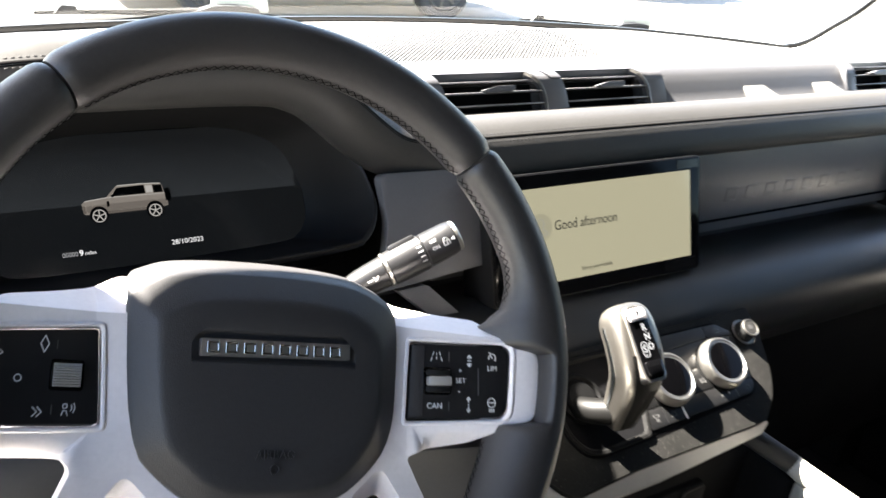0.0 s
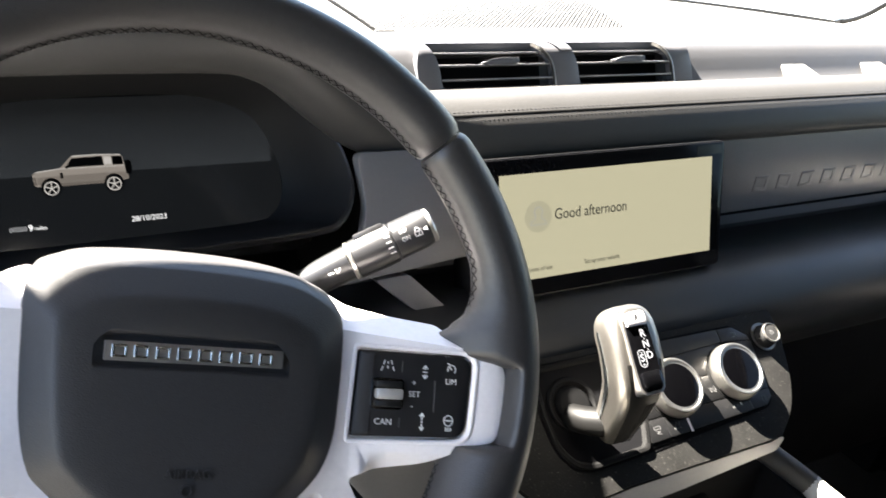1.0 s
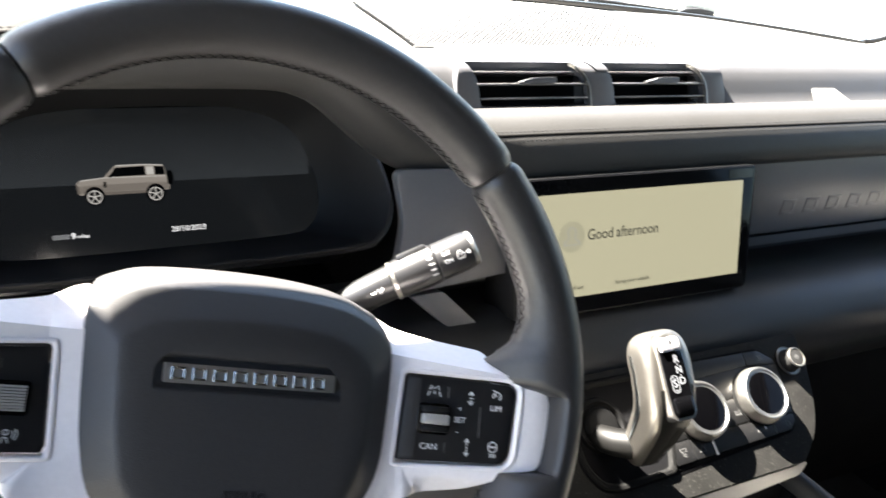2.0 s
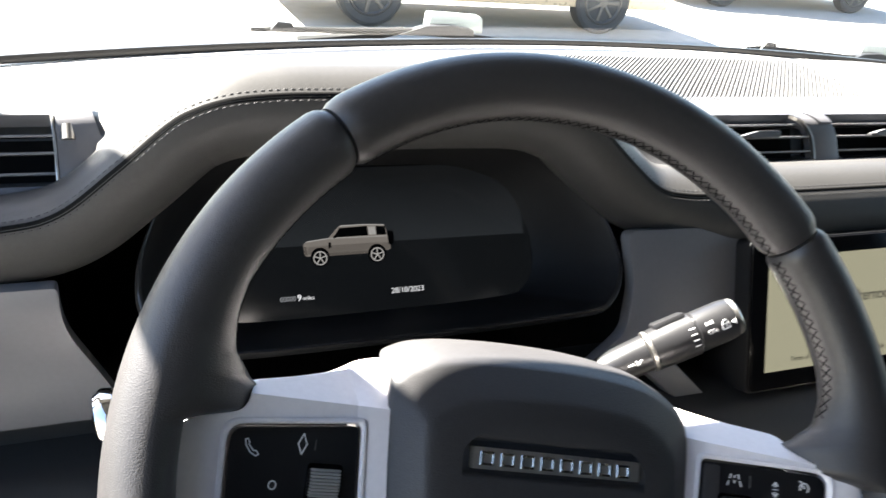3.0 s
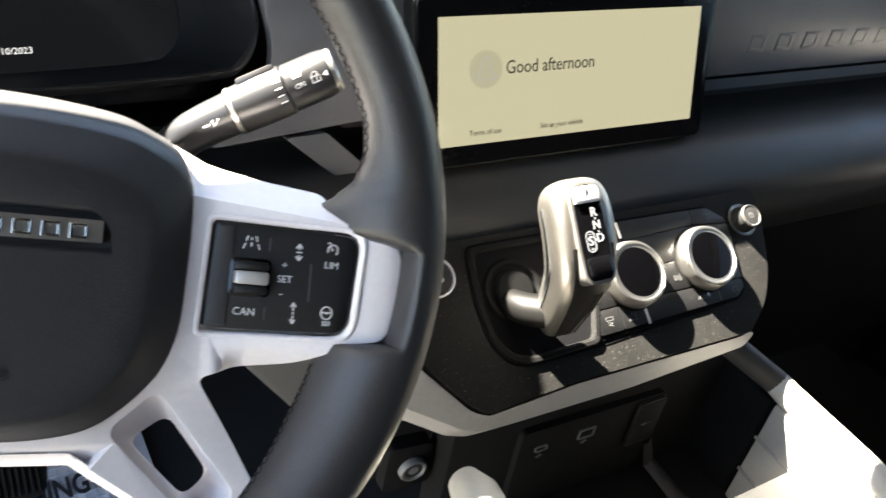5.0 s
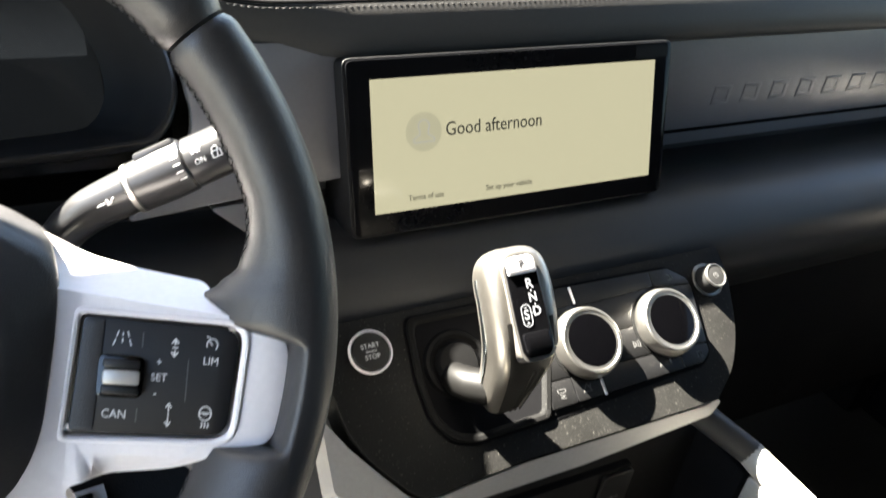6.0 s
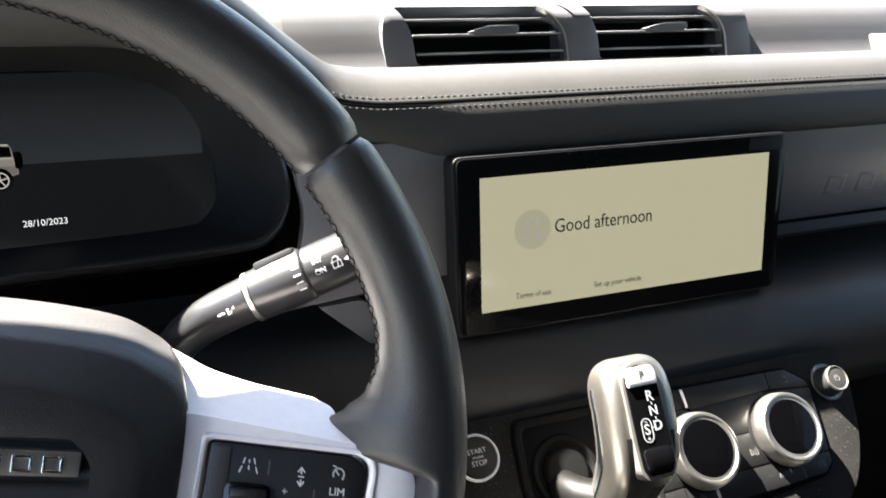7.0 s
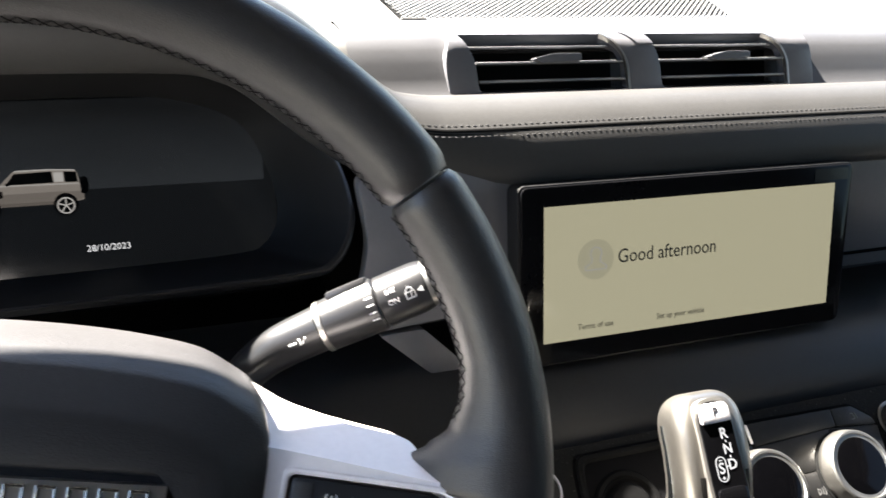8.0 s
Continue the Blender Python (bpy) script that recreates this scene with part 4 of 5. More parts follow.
part("rim", loft([toward(1.0, 1.0), toward(1.010, 1.015, 0.0008), toward(1.018, 1.0, 0.002), toward(1.022, 0.93, 0.004)], caps=False), STALK_BLACK, CLUSTER, "slim satin black rim", angle=70)

# ---- climate and gear panel ----
PT = radians(55)
PD = Vector((0, math.sin(PT), math.cos(PT)))
PN = X.cross(PD)
PANEL_AT = Vector((0.37, 0.20, 1.118)) - PN * 0.004
CLIMATE = thing("control_panel", "dark grey control panel with climate dials and a dusty lower lip", "control panel", axes(PANEL_AT, X, PD, PN))
base = mm([(-178, 66), (159, 66), (159.5, 43), (147.5, 1), (130, -28), (104, -47), (96, -46.5), (-60, -47), (-130, -51.5), (-140, -46.5), (-168, -12)])
part("base_panel", plate([rounded(base, [0.006, 0.004, 0.02, 0.02, 0.02, 0.012, 0.004, 0.01, 0.012, 0.012, 0.02])], -0.03, -0.001, 0.004, 4), DUSTY, CLIMATE, "dusty grained dark panel")
lip = mm([(-183, 12), (-186, -34), (-150, -56), (-132, -61), (-115, -61.5), (-10, -61), (102, -55.5), (110, -48), (105, -46), (96, -48), (-60, -48.5), (-128, -53), (-142, -47.5), (-170, -11)])
lip_bm = plate([rounded(lip, 0.004)], -0.034, -0.0035, 0.0035, 4)
for v in lip_bm.verts:
    v.co.z -= 0.95 * max(0.0, -0.0475 - v.co.y)
part("lower_lip", lip_bm, TRIM, CLIMATE, "grey satin lower lip")
frame_loop = mm([(-114, 61), (9, 60.5), (103, 58.3), (118, 47.5), (121, 40), (114, -13), (104, -20.5), (-30, -28), (-92, -29.5), (-107, -25), (-118, -8), (-120, 20), (-117, 52)])
frame_line = rounded(frame_loop, [0.008, 0.002, 0.004, 0.004, 0.003, 0.006, 0.006, 0.004, 0.006, 0.008, 0.008, 0.005, 0.006], 5)
part("recess_gap", plate([frame_line], -0.003, -0.0004), CREASE, CLIMATE, "dark groove round the controls")
recess = rounded(mm([(-112.5, 59.5), (-2, 58.8), (-34, -26), (-91, -28), (-106, -23.5), (-116.5, -7.5), (-118.3, 20), (-115.3, 52)]), [0.008, 0.004, 0.004, 0.006, 0.008, 0.008, 0.005, 0.006], 6)
c = Vector((-0.074, 0.018))


def dished(k, z):
    return [(c.x + (p[0] - c.x) * k, c.y + (p[1] - c.y) * k, z) for p in recess]


part("selector_recess", loft([dished(1.0, -0.002), dished(1.0, 0.0010), dished(0.985, 0.0022), dished(0.93, 0.0022), dished(0.905, 0.0012), dished(0.84, -0.0032), dished(0.80, -0.0038)]), CONSOLE, CLIMATE, "dished surround of the gear selector")
block = rounded(mm([(-4, 58.6), (102.5, 56.6), (116.5, 46.5), (119, 40), (112.4, -12.5), (103, -18.8), (-34, -25.5)]), [0.004, 0.005, 0.004, 0.003, 0.006, 0.006, 0.003])
part("switch_block", plate([block], -0.003, 0.0004, 0.0008), CREASE, CLIMATE, "black switch block with dials and keys")


def key(points, label=""):
    return part("key", plate([rounded(mm(points), 0.0012)], 0.0002, 0.0018, 0.0005), BUTTON, CLIMATE, label)


key([(14, 43), (83.3, 45), (84, 56.5), (14, 57.8)])
key([(84.0, 45), (117.8, 41), (115.8, 46), (102.3, 56), (84.8, 56.4)])
key([(-4.0, 45), (11.2, 45), (11.2, 57.9), (-4, 58.2)])
key([(-15, 20), (12, 20), (12, 44.2), (-6, 44.3)])
key([(12.7, 20), (76, 20), (76, 44.1), (12.7, 42.2)])
key([(-28, -3.2), (12, -2.2), (12, 19.3), (-15.5, 19.3)])
key([(12.7, -2.2), (76, -2.2), (76, 19.3), (12.7, 19.3)])
key([(76.7, -2.6), (112.3, -4.4), (118, 40.2), (76.7, 44.1)])
key([(-31.2, -21.6), (-10.4, -21), (-10.4, -3.9), (-29.2, -4.2)])
key([(-9.8, -21), (11.6, -20.4), (11.6, -3.4), (-9.8, -3.9)])
key([(14.2, -20.2), (84.6, -18.4), (84.6, -3.8), (14.2, -3.0)])
key([(85.3, -18.2), (102.5, -17.8), (111, -11.8), (112, -5.2), (85.3, -3.9)])
for x, y in ((0.0086, 0.0156), (0.0795, 0.0159)):
    part("dial_seat", lathe([(0.0262, 0.0), (0.0262, 0.0022), (0.0245, 0.0030), (0.01, 0.0030)], 48, at(x, y, 0.0)), CONSOLE, CLIMATE)
    knob = part("dial", lathe([(0.0222, 0.0), (0.0246, 0.0008), (0.0253, 0.0022), (0.0251, 0.0050), (0.0242, 0.0095), (0.0236, 0.0116), (0.0226, 0.0124), (0.0212, 0.0124), (0.0206, 0.0116)], 64, at(x, y, 0.0026)), CHROME, CLIMATE, "satin metal ring dial")
    part("dial_face", lathe([(0.0209, 0.0), (0.0209, 0.0113), (0.018, 0.0117), (0.003, 0.0118)], 48, at(x, y, 0.0026)), DIAL_GLASS, knob, "black glass dial face")
part("tick", box((0.0126, 0.0512, 0.0018), (0.0020, 0.0125, 0.0010), 0.0003), SATIN, CLIMATE, "thin bright divider")
part("tick", box((0.0129, -0.0130, 0.0018), (0.0020, 0.0170, 0.0010), 0.0003), SATIN, CLIMATE, "thin bright divider")
part("tick", box((0.0849, -0.0140, 0.0018), (0.0008, 0.0075, 0.0008)), DIM_MARK, CLIMATE)
part("tick", box((0.0744, -0.0105, 0.0018), (0.0012, 0.0030, 0.0008)), MARK, CLIMATE)
ICONS = (((-20.4, -13.0), [[(-3, 3), (3, 3), (3, 0.6), (-3, 0.6), (-3, 3)], [(-2, -0.6), (2, -1.6), (-2, -2.6), (2, -3.6)]]), ((-0.4, -13.6), [[(-3.4, -2.4), (3.4, -2.4), (0.5, 3.0), (-1, 1), (-3.4, -2.4)], [(2.4, -0.6), (3.6, 2.6)]]),
         ((51.8, 6.7), [[(-3, -2), (-3, 2), (-1, 1), (-1, -1), (-3, -2)], [(0.5, -2), (1, 0), (0.5, 2)], [(2.2, -2.6), (3, 0), (2.2, 2.6)]]), ((101.9, -12.0), [[(-2, -2), (-2, 2), (1, 2), (1, -2)], [(2.4, -2), (2.4, 2)]]),
         ((101.5, 49.0), [[(-2.4, 2), (-0.4, 2), (0.6, -2), (-2.4, -2)], [(1.8, 2), (2.6, -2)]]))
for (x, y), lines in ICONS:
    tagged(part("sign", strokes([mm([(x + p, y + q) for p, q in l]) for l in lines], 0.0005, 0.0017, 0.0020), DIM_MARK, CLIMATE), kind="stuff")
part("sign", letters("AUTO", 0.0042, at(0.0700, -0.0122, 0.0019), 0.0001), DIM_MARK, CLIMATE)
START = part("start_button", lathe([(0.0125, 0.0), (0.0125, 0.0022), (0.0118, 0.0030), (0.002, 0.0032)], 40, at(-0.1425, 0.0436, -0.001)), BUTTON, CLIMATE, "round black engine start button")
part("ring", lathe([(0.0144, 0.0), (0.0144, 0.0020), (0.0138, 0.0027), (0.0130, 0.0020), (0.0126, 0.0)], 44, at(-0.1425, 0.0436, -0.001)), SATIN, START, "thin bright ring")
for text, dy, size in (("START", 0.0034, 0.0043), ("ENGINE", -0.0002, 0.0020), ("STOP", -0.0038, 0.0043)):
    part("sign", letters(text, size, at(-0.1425, 0.0436 + dy, 0.0023), 0.0001), MARK, START)
part("dial_seat", lathe([(0.0136, 0.0), (0.0136, 0.0008), (0.0130, 0.0012), (0.0124, 0.0004), (0.01, 0.0004)], 40, at(0.1370, 0.0410, -0.0005)), CHROME, CLIMATE, "thin metal ring")
VOL = part("volume_knob", lathe([(0.0112, 0.0), (0.0104, 0.004), (0.0096, 0.0080), (0.0090, 0.0102), (0.0080, 0.0106), (0.002, 0.0106)], 40, at(0.1370, 0.0410, 0.0)), RUBBER, CLIMATE, "black volume knob")
part("ring", lathe([(0.0093, 0.0), (0.0091, 0.0012), (0.0086, 0.0015), (0.0079, 0.0011), (0.0078, 0.0)], 40, at(0.1370, 0.0410, 0.0098)), CHROME, VOL, "bright ring")
part("sign", strokes([mm([(137 + 2.0 * math.cos(radians(a)), 41 + 2.0 * math.sin(radians(a))) for a in range(120, 421, 20)]), mm([(137, 41), (137, 43.4)])], 0.00045, 0.0105, 0.0108), DIM_MARK, VOL)

# ---- gear selector ----
GEAR = thing("gear_selector", "satin metal gear selector with black letter plate", "gear selector", at(0.288, 0.20, 1.12))
GX = 0.2942
spine = [((0.2978, 0.1895, 1.1205), 0.022, 0.016, -0.15), ((0.2975, 0.1893, 1.1230), 0.0262, 0.0205, -0.15), ((0.2966, 0.1862, 1.138), 0.0305, 0.0255, -0.12), ((0.2957, 0.1822, 1.154), 0.0345, 0.0295, -0.08), ((0.2948, 0.1790, 1.1690), 0.0385, 0.0320, 0.06),
         ((GX, 0.1790, 1.1800), 0.0412, 0.0325, 0.40), ((GX, 0.1842, 1.1912), 0.0428, 0.0308, 0.70), ((GX, 0.1930, 1.2032), 0.0430, 0.0290, 0.761)]
for i in range(1, 14):
    e = math.sin(i / 13 * math.pi / 2) * 0.988
    k = (1 - e ** 3.2) ** (1 / 3.2)
    spine.append(((GX, 0.1930 + 0.0192 * e, 1.2032 + 0.0200 * e), 0.0430 * k, 0.0290 * k, 0.761))
spine = [(Vector(p), w, d, tilt) for p, w, d, tilt in spine]


def across_grip(tilt):
    return Vector((0, math.cos(tilt), -math.sin(tilt)))


rows = []
for p, w, d, tilt in spine:
    loop = rounded([(-w / 2, -d / 2), (w / 2, -d / 2), (w / 2, d / 2), (-w / 2, d / 2)], min(w, d) * 0.36, 6)
    rows.append([p + X * q.x + across_grip(tilt) * q.y for q in loop])
part("handle", loft(rows), TITAN, GEAR, "satin warm metal handle bent at its middle", world=True, angle=50)
# Dark sheet over the same metal, standing for shade on the lower front.
rows = []
for p, w, d, tilt in spine[1:7]:
    uy = across_grip(tilt)
    rows.append([p + X * a + uy * b for a, b in ((-w / 2 + 0.0040, -d / 2 + 0.0030), (-w / 2 + 0.0070, -d / 2 - 0.0007), (w / 2 - 0.0095, -d / 2 - 0.0009), (w / 2 - 0.0025, -d / 2 + 0.0030), (w / 2 + 0.0008, -d / 2 + 0.0105), (w / 2 + 0.0008, d / 2 - 0.007), (w / 2 - 0.002, d / 2 - 0.003))])
part("front_cover", sheet(rows), SHADED_FRONT, GEAR, "lower front coloured dark for its shade, with fine ribs", world=True, angle=60)
for k in range(3):
    line = [p + X * (0.0015 + 0.0032 * k) + across_grip(tilt) * (-d / 2 - 0.0011) for p, w, d, tilt in spine[1:5]]
    part("rib", tube(line, 0.0005, 6), SHADED_FRONT, GEAR, world=True)
rows = []
for p, w, d, tilt in spine[1:12]:
    uy = across_grip(tilt)
    rows.append([p + X * a + uy * b for a, b in ((-w / 2 + 0.0012, 0.0025), (-w / 2 - 0.0006, 0.0035), (-w / 2 - 0.0004, d / 2 - 0.0095), (-w / 2 + 0.0030, d / 2 - 0.0030), (-w / 2 + 0.006, d / 2 - 0.003))])
part("side_strip", sheet(rows), STRIP_METAL, GEAR, "polished strip along the handle's side", world=True, angle=60)
GU = Vector((0, 0.69, 0.724)).normalized()
GN = X.cross(GU)
GM = axes(Vector((0.2924, 0.1812, 1.2143)), X, GU, GN)
part("letter_plate", plate([rounded(mm([(-9.6, 21.6), (9.6, 21.6), (10.1, -18), (9.8, -33), (7, -36.5), (-7, -36.5), (-9.8, -33), (-10.1, -18)]), [0.009, 0.009, 0.01, 0.004, 0.004, 0.004, 0.004, 0.01], 6)], -0.010, 0.0004, 0.0012, 3, m=GM), GLOSS, GEAR, "gloss black letter plate", world=True)
part("frame", plate([rounded(mm([(-11.2, 23.4), (11.2, 23.4), (11.7, -18), (11.3, -34), (8, -38.5), (-8, -38.5), (-11.3, -34), (-11.7, -18)]), [0.011, 0.011, 0.01, 0.005, 0.005, 0.005, 0.005, 0.01], 6)], -0.010, -0.0006, 0.0012, 3, m=GM), BADGE_METAL, GEAR, "dark metal surround of the letter plate", world=True)
part("park_button", plate([rounded(mm([(-8.8, 20.6), (8.8, 20.6), (9.0, 10.4), (-9.0, 10.4)]), [0.008, 0.008, 0.001, 0.001], 5)], 0.0, 0.0016, 0.0008, 2, m=GM), SATIN, GEAR, "silver park button", world=True)
part("side_button", plate([rounded(mm([(-8.8, -22.5), (8.8, -22.5), (8, -34.5), (-8, -34.5)]), 0.003)], 0.0, 0.0020, 0.0009, 2, m=GM), GLOSS, GEAR, "gloss black unlock button", world=True)
for text, x, y, size in (("P", 0.3, 16.0, 0.0062), ("R", 3.0, 4.3, 0.0078), ("N", 3.6, -3.6, 0.0072), ("D", 4.4, -11.6, 0.0074), ("S", -2.7, -12.8, 0.0078)):
    part("letter", letters(text, size, GM @ at(x * MM, y * MM, 0.0017 if text == "P" else 0.0005), 0.0001, bold=0.00013), INK if text == "P" else TEXT_GLOW, GEAR, world=True)
part("letter", strokes([mm([(3.2, 0.9), (3.4, -0.1)]), mm([(4.0, -7.0), (4.2, -8.0)]), mm([(0.4, -12.2), (1.8, -12.0)]), mm([(-3.4, -8.6), (-2.0, -8.6)]), mm([(-3.4, -17.4), (-2.0, -17.4)]), mm([(-2.7, -16.7), (-2.7, -18.1)]),
                        mm(ring(-2.7, -9.8, 3.0, 10, 0, 180) + ring(-2.7, -16.2, 3.0, 10, 180, 360) + [(0.3, -9.8)])], 0.0005, 0.0003, 0.0007, m=GM), TEXT_GLOW, GEAR, world=True)
BM = axes(PANEL_AT, X, PD, PN) @ at(-0.0875, 0.0235, -0.0030)
part("boot", lathe([(0.0235, -0.001), (0.0235, 0.0030), (0.0220, 0.0050), (0.0195, 0.0050), (0.0178, 0.0030), (0.0168, -0.0010), (0.0160, 0.0010), (0.0150, 0.0050), (0.0130, 0.0068), (0.009, 0.0072)], 40, BM), SHADED_RUBBER, GEAR, "black rubber boot", world=True)
part("shaft", tube([Vector((0.2780, 0.2185, 1.1215)), Vector((0.2778, 0.2090, 1.1265)), Vector((0.2810, 0.2000, 1.1300)), Vector((0.2900, 0.1900, 1.1335))], [0.0100, 0.0105, 0.0110, 0.0115], 24), SHADED_SHAFT, GEAR, "metal selector shaft coloured dark for its shade", world=True)

# ---- centre console ----
TRAY = thing("centre_console", "dark centre console with pale padded side rails", "centre console", at(0.36, 0.0, 0.56))
part("side_wall", box((0.214, -0.14, 0.80), (0.020, 0.55, 0.50), 0.004), DARK, TRAY, world=True)
part("side_wall", box((0.512, -0.14, 0.797), (0.020, 0.55, 0.46), 0.004), CREAM, TRAY, "pale inner side wall", world=True)
part("wall_seam", box((0.5015, 0.06, 0.987), (0.0015, 0.15, 0.003)), TRIM, TRAY, world=True)
part("wall_seam", box((0.5015, 0.06, 0.947), (0.0015, 0.15, 0.003)), TRIM, TRAY, world=True)
part("side_wall", box((0.512, 0.20, 0.795), (0.018, 0.124, 0.46), 0.003), DARK, TRAY, world=True)
for path, r, mat, label in (([(0.214, 0.140, 1.052), (0.214, 0.125, 1.056), (0.214, 0.0, 1.056), (0.214, -0.40, 1.056)], [0.011, 0.0155, 0.016, 0.016], CREAM, "pale padded rail"),
                            ([(0.462, 0.215, 1.070), (0.484, 0.180, 1.055), (0.511, 0.1462, 1.0372)], 0.0108, ROLL_PLASTIC, "dark grey front end of the rail"),
                            ([(0.5112, 0.1460, 1.0370), (0.513, 0.135, 1.0345), (0.517, 0.0, 1.0345), (0.519, -0.40, 1.0345)], [0.0106, 0.0110, 0.0110, 0.0110], CREAM, "pale padded rail")):
    part("rail", tube(path, r, 16), mat, TRAY, label, world=True)
part("tray_floor", box((0.365, 0.03, 0.90), (0.28, 0.36, 0.02)), DARK, TRAY, world=True)
hole = [(x, y) for x, y in disc(0.455, 0.0, 0.040, 32)]
part("cup_bridge", plate([rounded([(0.34, 0.084), (0.512, 0.092), (0.512, -0.24), (0.30, -0.24), (0.315, 0.05)], 0.008), hole], 0.955, 1.000, 0.006, 3), BRIDGE, TRAY, "satin grey cup holder bridge", world=True)
part("cup_rim", lathe([(0.041, -0.06), (0.041, 0.001), (0.0395, 0.003), (0.0375, 0.001), (0.0375, -0.06)], 40, at(0.455, 0.0, 1.0)), PLASTIC, TRAY, world=True)
part("back_wall", box((0.3745, 0.205, 0.96), (0.275, 0.03, 0.20), 0.003), DARK, TRAY, world=True)
part("tray_strap", tube([(0.44, 0.187, 0.95), (0.445, 0.18, 0.925), (0.455, 0.15, 0.913), (0.47, 0.08, 0.912)], 0.008, 8, flat=0.4), PLASTIC, TRAY, world=True)
USB = thing("socket_panel", "black panel with two small charging sockets", "socket panel", at(0.36, 0.183, 0.98))
MU = axes(Vector((0, 0.184, 0)), X, Z, -Y)
part("panel", plate([rounded([(0.296, 0.925), (0.436, 0.925), (0.436, 1.014), (0.296, 1.014)], 0.006)], -0.01, 0.0, 0.002, m=MU), DARK, USB, world=True)
part("port", plate([rounded([(0.3105, 0.988), (0.3225, 0.988), (0.3225, 0.9945), (0.3105, 0.9945)], 0.003), rounded([(0.312, 0.9893), (0.321, 0.9893), (0.321, 0.9932), (0.312, 0.9932)], 0.0018)], 0.0, 0.0012, 0.0003, m=MU), DIM_MARK, USB, world=True)
part("port", plate([rounded([(0.3513, 0.987), (0.3678, 0.987), (0.3678, 0.9985), (0.3513, 0.9985)], 0.002), rounded([(0.3531, 0.9888), (0.3660, 0.9888), (0.3660, 0.9967), (0.3531, 0.9967)], 0.001)], 0.0, 0.0012, 0.0003, m=MU), DIM_MARK, USB, world=True)
for x in (0.3165, 0.3598):
    part("sign", strokes([[(x - 0.003, 0.982), (x + 0.003, 0.982)], [(x - 0.001, 0.9835), (x + 0.0015, 0.9835)], [(x - 0.002, 0.9805), (x + 0.001, 0.9805)]], 0.0006, 0.0, 0.0003, m=MU), DIM_MARK, USB, world=True)
part("flap", plate([rounded([(0.406, 0.960), (0.434, 0.960), (0.434, 1.012), (0.406, 1.012)], 0.004)], 0.001, 0.004, 0.0012, m=MU), BUTTON, USB, "black socket flap", world=True)
part("sign", strokes([[(0.415, 0.985), (0.425, 0.985)], [(0.418, 0.987), (0.420, 0.985), (0.418, 0.983)]], 0.0008, 0.0038, 0.0043, m=MU), NOSE_GREY, USB, world=True)
part("knee_trim", plate([rounded([(0.085, 1.12), (0.225, 1.085), (0.252, 1.02), (0.230, 0.998), (0.160, 1.004)], 0.012)], -0.02, 0.0, 0.004, m=axes(Vector((0, 0.238, 0)), X, Z, -Y)), KNEE_GREY, DASH, "grey satin knee panel", world=True)

LATCH = thing("round_latch", "round dark grey latch button with a raised ring", "button", axes(Vector((0.217, 0.2030, 0.984)), X, Z, -Y))
part("ring", lathe([(0.0108, -0.010), (0.0108, 0.0), (0.0100, 0.0012), (0.0086, 0.0012), (0.0080, 0.0)], 36), NOSE_GREY, LATCH, "grey raised ring")
part("button", lathe([(0.0080, -0.004), (0.0078, -0.0006), (0.0070, 0.0002), (0.0042, 0.0002), (0.0036, -0.0006), (0.0010, -0.0008)], 36), BRIDGE, LATCH, "dished round button")
part("seat", plate([rounded(mm([(-20, 26), (16, 22), (18, -24), (-22, -24)]), 0.006)], -0.016, -0.0040, 0.002), DARK, LATCH, "dark backing plate")

# ---- parked cars ----
def parked_car(x, y, m_paint, label):
    c = thing("parked_car", label, "car", at(x, y, 0))
    body = [(-2.2, 0.28), (-2.25, 0.6), (-2.1, 0.85), (-1.3, 0.95), (-0.7, 1.42), (0.7, 1.45), (1.3, 1.0), (2.15, 0.9), (2.3, 0.6), (2.25, 0.28)]
    part("body", plate([rounded(body, 0.12)], -1.7, 0.0, 0.12, 3, m=axes(Vector((0, 0, 0)), X, Z, -Y)), m_paint, c)
    part("side_glass", plate([rounded([(-1.15, 0.98), (-0.65, 1.36), (0.62, 1.38), (1.1, 1.02)], 0.05)], -0.05, 0.006, m=axes(Vector((0, 0, 0)), X, Z, -Y)), CAR_GLASS, c)
    for wx in (-1.325, 1.325):
        mw = axes(Vector((wx, 0.06, 0.34)), X, Z, -Y)
        w = part("wheel", lathe([(0.2, 0.0), (0.30, 0.0), (0.335, 0.03), (0.335, 0.19), (0.30, 0.212), (0.24, 0.205), (0.232, 0.19)], 36, axes(Vector((wx, 0.17, 0.34)), X, Z, -Y)), TYRE, c, "black tyre")
        face = axes(Vector((wx, 0.17, 0.34)), X, Z, -Y)
        part("rim", lathe([(0.228, 0.10), (0.232, 0.205), (0.215, 0.212), (0.200, 0.195), (0.195, 0.12), (0.06, 0.12), (0.05, 0.20), (0.01, 0.205)], 36, face), ALLOY, w)
        for k in range(7):
            part("spoke", box((0.125, 0, 0.185), (0.17, 0.040, 0.03), 0.008, m=face @ Matrix.Rotation(2 * math.pi * k / 7, 4, "Z")), ALLOY, w)
    return c


parked_car(3.56, 7.90, GOLD, "gold saloon car parked in the sun")
parked_car(9.9, 10.4, GOLD, "far gold car parked in the sun")

# ---- vents, grille and marks of the dashboard ----
VF0, VF1 = Vector((0.0, 0.4005, 1.3285)), Vector((0.0, 0.4170, 1.3655))
VUP = (VF1 - VF0).normalized()
VNORM = X.cross(VUP)


FOLD, BEND = 0.0275, 0.014
VM = axes(VF0, X, VUP, VNORM)


def folded(bm):
    """Lays a flat piece, in x and the way up the face, over the dashboard's rounded upper edge."""
    full = radians(67)
